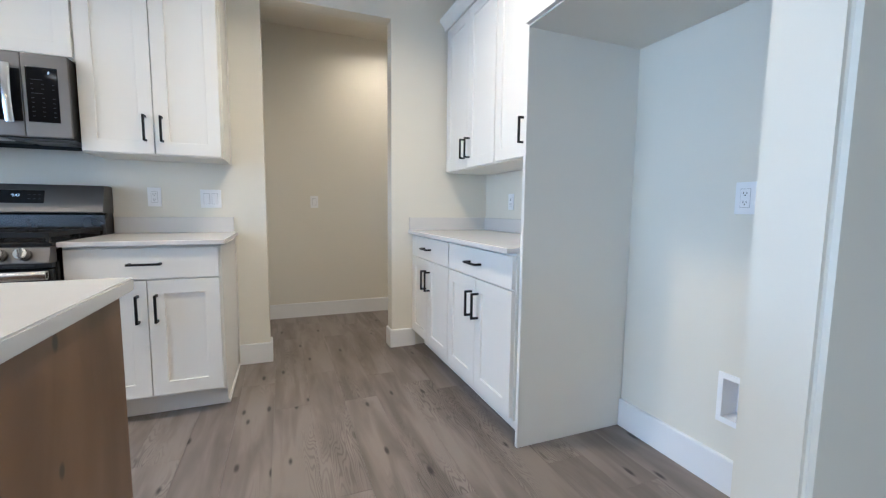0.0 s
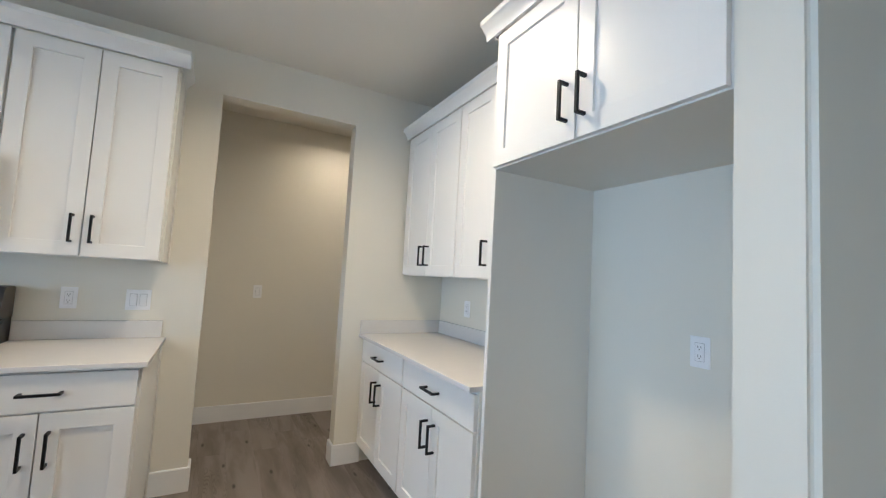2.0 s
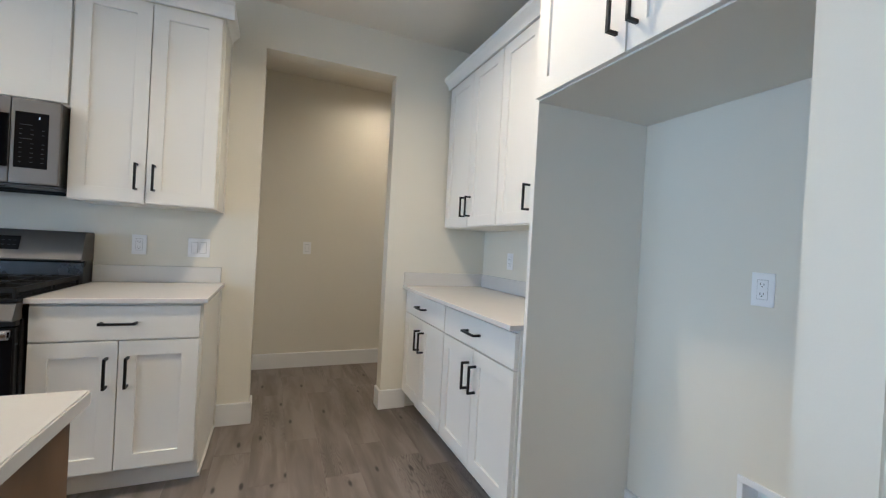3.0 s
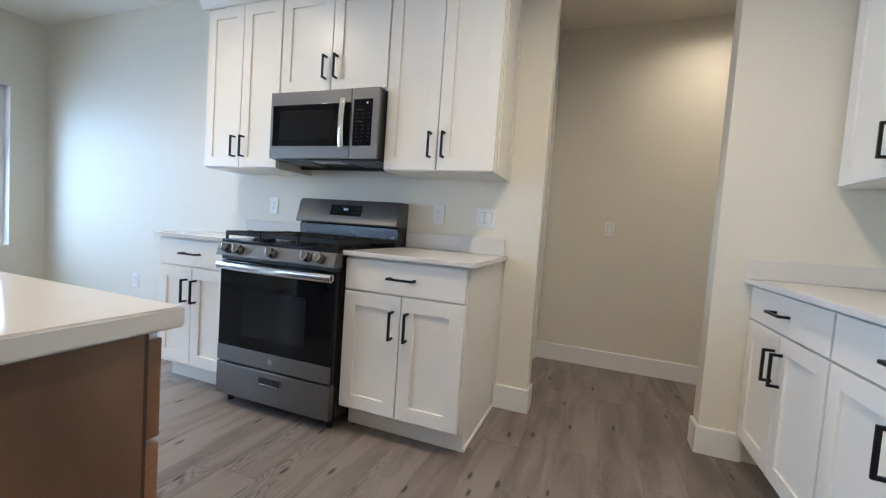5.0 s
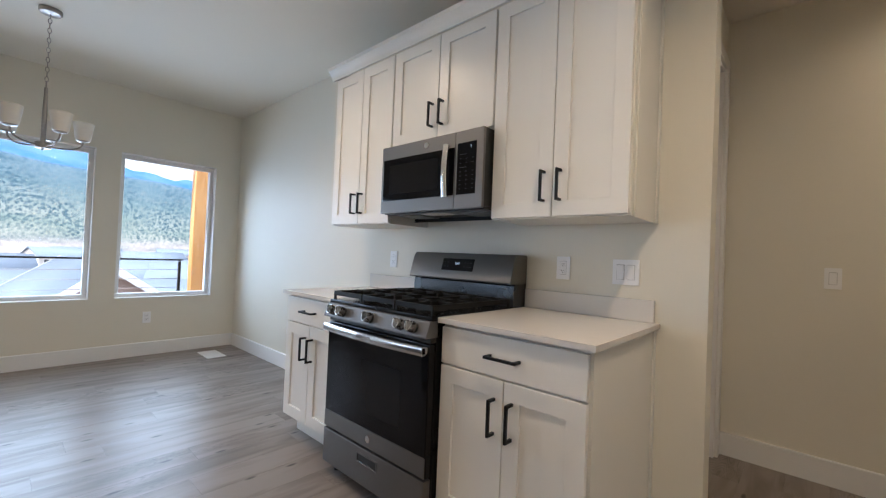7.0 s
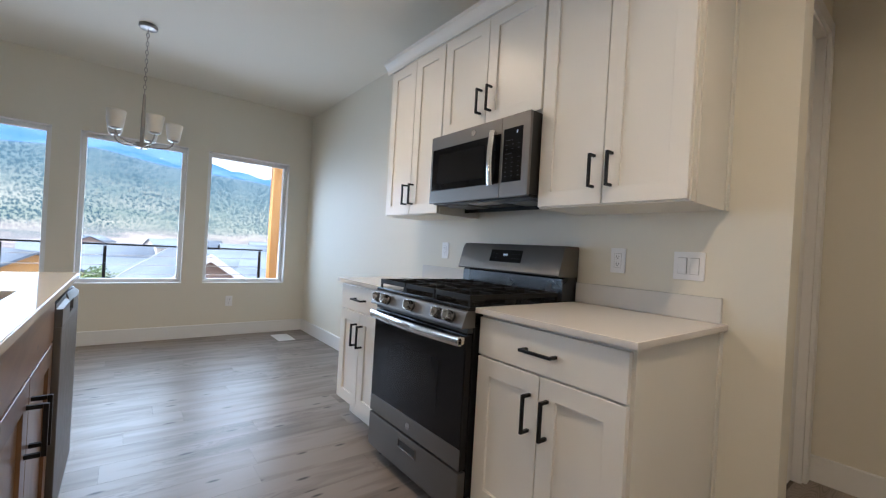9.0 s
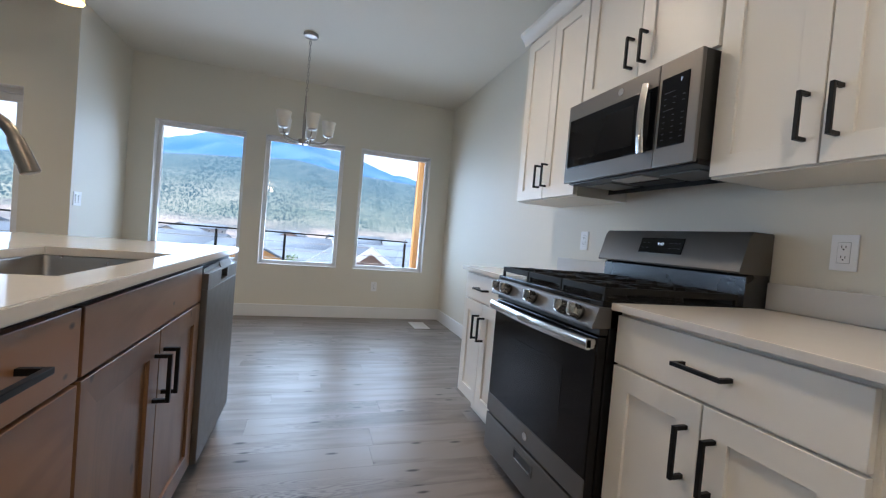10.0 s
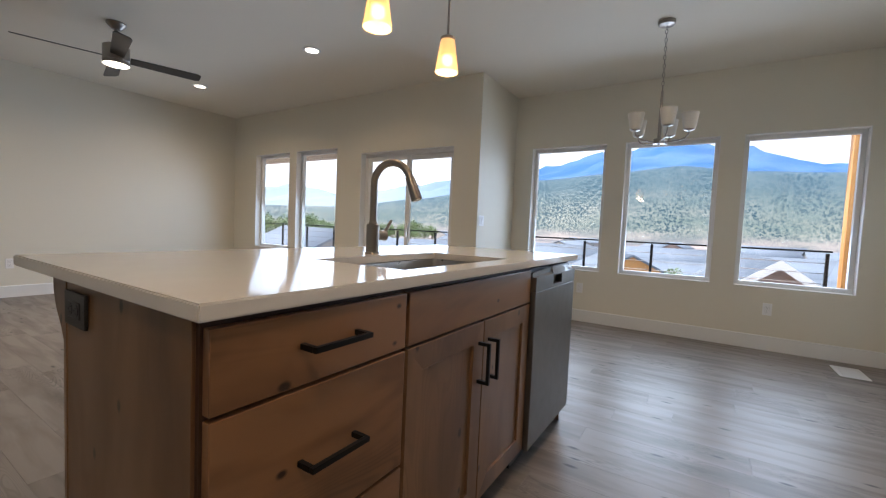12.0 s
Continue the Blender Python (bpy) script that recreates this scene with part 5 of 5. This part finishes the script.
    l.new(haze_glow.outputs["Result"], b.inputs["Emission Strength"])
    return m


RIDGE = [(-180, 3), (-95, 3), (-70, 3.4), (-56, 3.7), (-47.5, 4.4), (-41, 4.8), (-36, 5.5), (-31.5, 6.9), (-27, 7.2), (-19.6, 8.1), (-11.5, 10.4), (-6, 11.2), (-1.4, 11.4), (4, 10.3), (7.5, 8.9), (11.5, 7.9), (18, 7.4), (26, 6.4), (40, 5.5), (70, 4), (95, 3), (180, 3)]
HILL = [(-180, 2), (-95, 1.6), (-60, 1.8), (-47.5, 2.2), (-36, 3.9), (-31.5, 4.7), (-19.5, 7.0), (-11, 7.9), (-3, 8.7), (4, 7.8), (11.5, 7.3), (24, 5.6), (40, 4.5), (95, 2), (180, 2)]


def lookup(table, a):
    for (a0, v0), (a1, v1) in zip(table, table[1:]):
        if a0 <= a <= a1:
            s = (a - a0) / (a1 - a0)
            s = s * s * (3 - 2 * s) * 0.5 + s * 0.5
            return v0 + (v1 - v0) * s
    return table[-1][1]


def land_height(az, r):
    p = Vector((math.cos(radians(az)) * r, math.sin(radians(az)) * r, 0))
    low = -5.4 - 4.0 * min(1, max(0, (r - 25) / 250))
    hill, ridge = 1.0 * lookup(HILL, az), lookup(RIDGE, az)
    top1 = 1100 * math.tan(radians(hill))
    top2 = 2600 * math.tan(radians(ridge))
    rough = noise.fractal(p * 0.004, 1.0, 2.0, 5)
    if r < 330:
        return low
    if r < 1100:
        s = (r - 330) / 770
        return low + (top1 - low) * (s ** 1.25) + rough * 16 * s * (1.15 - s)
    if r < 2600:
        s = (r - 1100) / 1500
        return top1 + (top2 - top1) * s ** 1.6 + rough * 55 * s
    s = min(1, (r - 2600) / 2200)
    return top2 * (1 - s) + rough * 50 * (1 - s)


def land():
    radii = [0.5, 12, 25, 45, 80, 130, 200, 270, 330] + [330 + 35 * i for i in range(1, 23)] + [1100 + 75 * i for i in range(1, 21)] + [2750, 3100, 3700, 4800]
    az = [-180 + 6 * i for i in range(14)] + [-96 + 1.0 * i for i in range(192)] + [96 + 6 * i for i in range(14)]
    verts, faces = [], []
    for a in az:
        for r in radii:
            verts.append((-4.0 - r * math.cos(radians(a)), 1.3 + r * math.sin(radians(a)), land_height(a, r)))
    k = len(radii)
    for i in range(len(az)):
        for j in range(k - 1):
            q = (i + 1) % len(az)
            faces.append((i * k + j, q * k + j, q * k + j + 1, i * k + j + 1))
    me = bpy.data.meshes.new("ground")
    me.from_pydata(verts, [], faces)
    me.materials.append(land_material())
    me.shade_smooth()
    return tagged(new("ground", me), "valley floor rising to juniper hills and mountains tinted haze blue", "ground", "", "structure")


land()


def house(az, r, ridge_z, w, d, turn, wall_m, label, eave=2.9, pitch=0.55, rows=((0.25, 1.0),), fascia=False):
    """A gabled house; its ridge runs along local x, the gables face local +x and -x."""
    x, y = -4.0 - r * math.cos(radians(az)), 1.3 + r * math.sin(radians(az))
    z = land_height(az, r) - 0.6
    h = thing("house", pose(x, y, z, 0, 0, turn), label, "house", "valley houses")
    hr = ridge_z - z
    he = hr - pitch * d / 2
    bm = nb()
    out = [(-d / 2, 0), (d / 2, 0), (d / 2, he), (0, hr - 0.02), (-d / 2, he)]
    sweep(bm, out, (-w / 2, 0, 0), (w / 2, 0, 0), Vector((0, 1, 0)))
    part("wall", bm, wall_m, h)
    o = 0.5
    for s in (-1, 1):
        bm = nb()
        sweep(bm, [(0, hr), (s * (d / 2 + o), he - pitch * o), (s * (d / 2 + o), he - pitch * o + 0.18), (0, hr + 0.2)], (-w / 2 - o, 0, 0), (w / 2 + o, 0, 0), Vector((0, 1, 0)))
        roof = part("roof", bm, ROOF, h)
        if fascia:
            for e in (-1, 1):
                bm = nb()
                xe = e * (w / 2 + o)
                sweep(bm, [(0, hr - 0.10), (s * (d / 2 + o), he - pitch * o - 0.10), (s * (d / 2 + o), he - pitch * o + 0.20), (0, hr + 0.23)], (xe - 0.02, 0, 0), (xe + 0.03, 0, 0), Vector((0, 1, 0)))
                part("fascia", bm, WHITETRIM, roof, "white fascia board")
    n = max(2, int(w / 2.6))
    for lvl in (1.0, he - 1.9) if he > 4.6 else (he - 1.9,):
        for i in range(n):
            cx = -w / 2 + (i + 0.5) * w / n
            for s in (-1, 1):
                wn_ = part("window", box(nb(), cx - 0.6, cx + 0.6, s * d / 2 - 0.05, s * d / 2 + 0.05, lvl, lvl + 1.3), WHITETRIM, h)
                part("glass", box(nb(), cx - 0.5, cx + 0.5, s * d / 2 - 0.07, s * d / 2 + 0.07, lvl + 0.1, lvl + 1.2), DARKPANE, wn_)
        for i in range(2):
            cy = -d / 4 + i * d / 2
            for s in (-1, 1):
                wn_ = part("window", box(nb(), s * w / 2 - 0.05, s * w / 2 + 0.05, cy - 0.6, cy + 0.6, lvl, lvl + 1.3), WHITETRIM, h)
                part("glass", box(nb(), s * w / 2 - 0.07, s * w / 2 + 0.07, cy - 0.5, cy + 0.5, lvl + 0.1, lvl + 1.2), DARKPANE, wn_)
    return h


house(7.5, 20, 0.15, 9, 8, 4, BRICKISH, "rust-red gabled house with white fascia boards", fascia=True, pitch=0.72)
house(19, 22, -0.85, 11, 9, 85, SIDING, "grey house with a broad shingle roof", pitch=0.40)
house(-9.5, 46, -1.1, 10, 9, 25, SHEATH, "unfinished house in orange sheathing", pitch=0.5)
house(0.5, 52, -2.0, 14, 9, 80, STUCCO, "pale stucco house with a grey roof", pitch=0.4)
house(-17, 62, -1.0, 15, 10, 70, STUCCO, "pale stucco house with a grey roof", pitch=0.45)
house(-3, 85, -1.3, 16, 10, 95, SIDING, "grey house with a shingle roof", pitch=0.4)
house(11, 70, -1.3, 16, 11, 100, STUCCO, "pale stucco house with a grey roof", pitch=0.4)
house(21, 60, -1.0, 16, 10, 70, SIDING, "grey house with a shingle roof", pitch=0.45)
house(29, 75, -1.0, 18, 11, 95, STUCCO, "pale stucco house with a grey roof", pitch=0.4)
house(-26, 40, -1.3, 12, 9, 60, SIDING, "grey house with a shingle roof", pitch=0.45)
house(-33, 60, -0.6, 16, 11, 40, STUCCO, "pale stucco house with a grey roof", pitch=0.45)
house(-40, 42, -0.6, 14, 11, 120, STUCCO, "pale stucco house with a blue-grey roof", pitch=0.5)
house(-47, 50, 0.2, 16, 12, 30, STUCCO, "pale stucco house with a blue-grey roof", pitch=0.5)
house(-55, 38, 0.3, 13, 11, 75, SIDING, "grey house with a blue-grey roof", pitch=0.5)
for i in range(16):
    q = random.uniform(-58, 32)
    house(q, random.uniform(105, 260), random.uniform(-2.2, -0.6), random.uniform(12, 18), random.uniform(9, 11), random.uniform(0, 180), (STUCCO, SIDING, STUCCO, BRICKISH)[i % 4],
          ("pale stucco house far down the valley", "grey house far down the valley", "pale stucco house far down the valley", "rust-red house far down the valley")[i % 4], pitch=0.42)


def leaf_clump(bm, c, r, count):
    for _ in range(count):
        v = Vector((random.gauss(0, 1), random.gauss(0, 1), random.gauss(0, 0.8)))
        p = c + v.normalized() * r * random.uniform(0.45, 1.05)
        s = r * random.uniform(0.12, 0.24)
        t = Vector((random.gauss(0, 1), random.gauss(0, 1), random.gauss(0, 1))).normalized()
        u = t.orthogonal().normalized() * s
        w = t.cross(u)
        bm.faces.new([bm.verts.new(p + a * u + b * w) for a, b in ((-1, 0), (0, -0.6), (1, 0), (0, 0.6))])


LEAF = mat("green_leaves", (0.17, 0.24, 0.10), 0.8, spots=0.3, scale=2)
BARK = mat("grey_bark", (0.12, 0.095, 0.07), 0.9, spots=0.2)


def tree(az, r, size):
    x, y, z = -4.0 - r * math.cos(radians(az)), 1.3 + r * math.sin(radians(az)), land_height(az, r) - 0.1
    t = thing("tree", pose(x, y, z), "leafy green deciduous tree between the houses", "tree", "valley trees")
    bm = nb()
    tube(bm, [(0, 0, 0), (0.03 * size, 0, 0.25 * size), (0.0, 0.03 * size, 0.6 * size)], 0.1, 8, [0.035 * size, 0.028 * size, 0.012 * size])
    for k in range(5):
        a = k * 1.3
        tube(bm, [(0, 0, (0.3 + 0.05 * k) * size), (0.15 * size * math.cos(a), 0.15 * size * math.sin(a), (0.45 + 0.06 * k) * size)], 0.01, 6, [0.016 * size, 0.006 * size])
    part("trunk", bm, BARK, t)
    bm = nb()
    for k in range(9):
        a = random.uniform(0, 6.28)
        q = random.uniform(0, 0.24) * size
        leaf_clump(bm, Vector((q * math.cos(a), q * math.sin(a), random.uniform(0.45, 0.88) * size)), random.uniform(0.15, 0.22) * size, 70)
    me = finish(bm, "crown", LEAF, False)
    ob = new("crown", me)
    ob.parent = t


for az, r, s in ((-2, 38, 4.2), (14, 45, 3.2)):
    tree(az, r, s)
for i in range(26):
    tree(-35 - i * 0.95 + random.uniform(-0.4, 0.4), random.uniform(140, 200), random.uniform(8.5, 11.5))


def deck():
    d = thing("deck", pose(0, 0, 0), "raised deck with grey boards outside the windows", "deck", "", "structure")
    x0, y0, y1 = -6.5, -9.0, 3.50
    part("frame", box(nb(), x0, LIV_X - 0.165, y0, JOG_Y - 0.125, -0.30, -0.075), DECKING, d)
    part("nook_frame", box(nb(), x0, NOOK_X - 0.165, JOG_Y - 0.125, y1, -0.30, -0.075), DECKING, d)
    n = 0
    x = x0
    while x < LIV_X - 0.30:
        part("board", box(nb(), x, x + 0.136, y0, y1 if x + 0.136 < NOOK_X - 0.17 else JOG_Y - 0.13, -0.073, -0.045, 0.003), DECKING, d)
        x += 0.142
    r = thing("deck_railing", pose(0, 0, 0), "black metal deck railing with thin horizontal rods", "railing")
    rx, top = -6.36, 0.950
    ys = [3.09 - 0.94 * i for i in range(13)]
    for y in ys:
        part("post", box(nb(), rx - 0.017, rx + 0.017, y - 0.017, y + 0.017, -0.045, top - 0.02, 0.002), BLACK, r)
    part("top_rail", box(nb(), rx - 0.022, rx + 0.022, y0, 3.13, top - 0.010, top + 0.012, 0.004), BLACK, r)
    for i in range(7):
        z = 0.06 + i * 0.125
        part("rod", rod(nb(), (rx, y0, z), (rx, 3.13, z), 0.0045, seg=8), CHROME, r, "thin bright steel rod")
    part("side_rail", box(nb(), rx, NOOK_X - 0.17, 3.40, 3.45, top - 0.02, top + 0.02, 0.004), BLACK, r)
    part("side_post", box(nb(), -6.04, -6.0, 3.40, 3.445, -0.045, top - 0.02, 0.002), BLACK, r)
    for i in range(7):
        z = 0.06 + i * 0.125
        part("side_rod", rod(nb(), (rx, 3.425, z), (NOOK_X - 0.17, 3.425, z), 0.0045, seg=8), BLACK, r)
    part("deck_post", box(nb(), -6.29, -6.13, 3.180, 3.365, -0.045, 2.47, 0.006), CEDAR, thing("cedar_post", pose(0, 0, 0), "orange cedar post holding up the deck roof", "post"))
    c = thing("deck_roof", pose(0, 0, 0), "deck roof with a tan soffit and cedar beam", "deck roof", "", "structure")
    part("beam", box(nb(), -6.30, -6.14, y0, 3.42, 2.47, 2.66, 0.004), SOFFIT, c)
    part("soffit", box(nb(), -6.75, LIV_X - 0.165, y0, JOG_Y - 0.125, 2.66, 2.80), SOFFIT, c)
    for py in (-8.9,):
        part("post", box(nb(), -6.29, -6.15, py, py + 0.14, -0.045, 2.47, 0.006), CEDAR, c)
    for py in (-8.8, 3.2):
        part("footing_post", box(nb(), -6.29, -6.15, py, py + 0.14, -5.6, -0.30), CEDAR, d)


deck()
single("house_base", box(nb(), LIV_X - 0.05, FAR_E, S_Y, HALL_Y, -5.8, -0.26), STUCCO, "plain stucco lower storey of this house", "house wall", "structure")
single("roof_cap", rooms(CEIL_Z + 0.301, CEIL_Z + 0.5), ROOF, "flat grey roof over the rooms", "roof", "structure")

# ---- floor planks ----
PW, PL = 0.182, 1.22
plank_mesh = finish(box(nb(), 0, PW - 0.0007, 0, PL - 0.0007, -0.004, 0.0, 0.0004), "plank", PLANK)
rest = nb()
col = 0
px = NOOK_X - 0.03
while px < FAR_E - 0.02:
    first_y = JOG_Y - 0.05 if px + PW < LIV_X + 0.02 else S_Y
    last_y = HALL_Y if -0.13 < px < 2.95 else N_Y + 0.05
    if px > 1.80:
        last_y = 0.70
    py = first_y - random.uniform(0.05, PL - 0.05)
    while py < last_y:
        a0, a1 = max(py, first_y - 0.02), min(py + PL, last_y)
        if a1 - a0 > PL - 0.002 and px + PW < 1.9 and py > -1.9:
            ob = new("plank", plank_mesh)
            ob.parent, ob.location = floor, (px, py, 0)
        elif a1 - a0 > 0.03:
            box(rest, px, px + PW - 0.0007, a0, a1 - 0.0007, -0.004, 0.0)
        py += PL
    px += PW
more = new("planks_beyond", finish(rest, "planks_beyond", PLANK))
more.parent = floor
more["kind"] = "stuff"
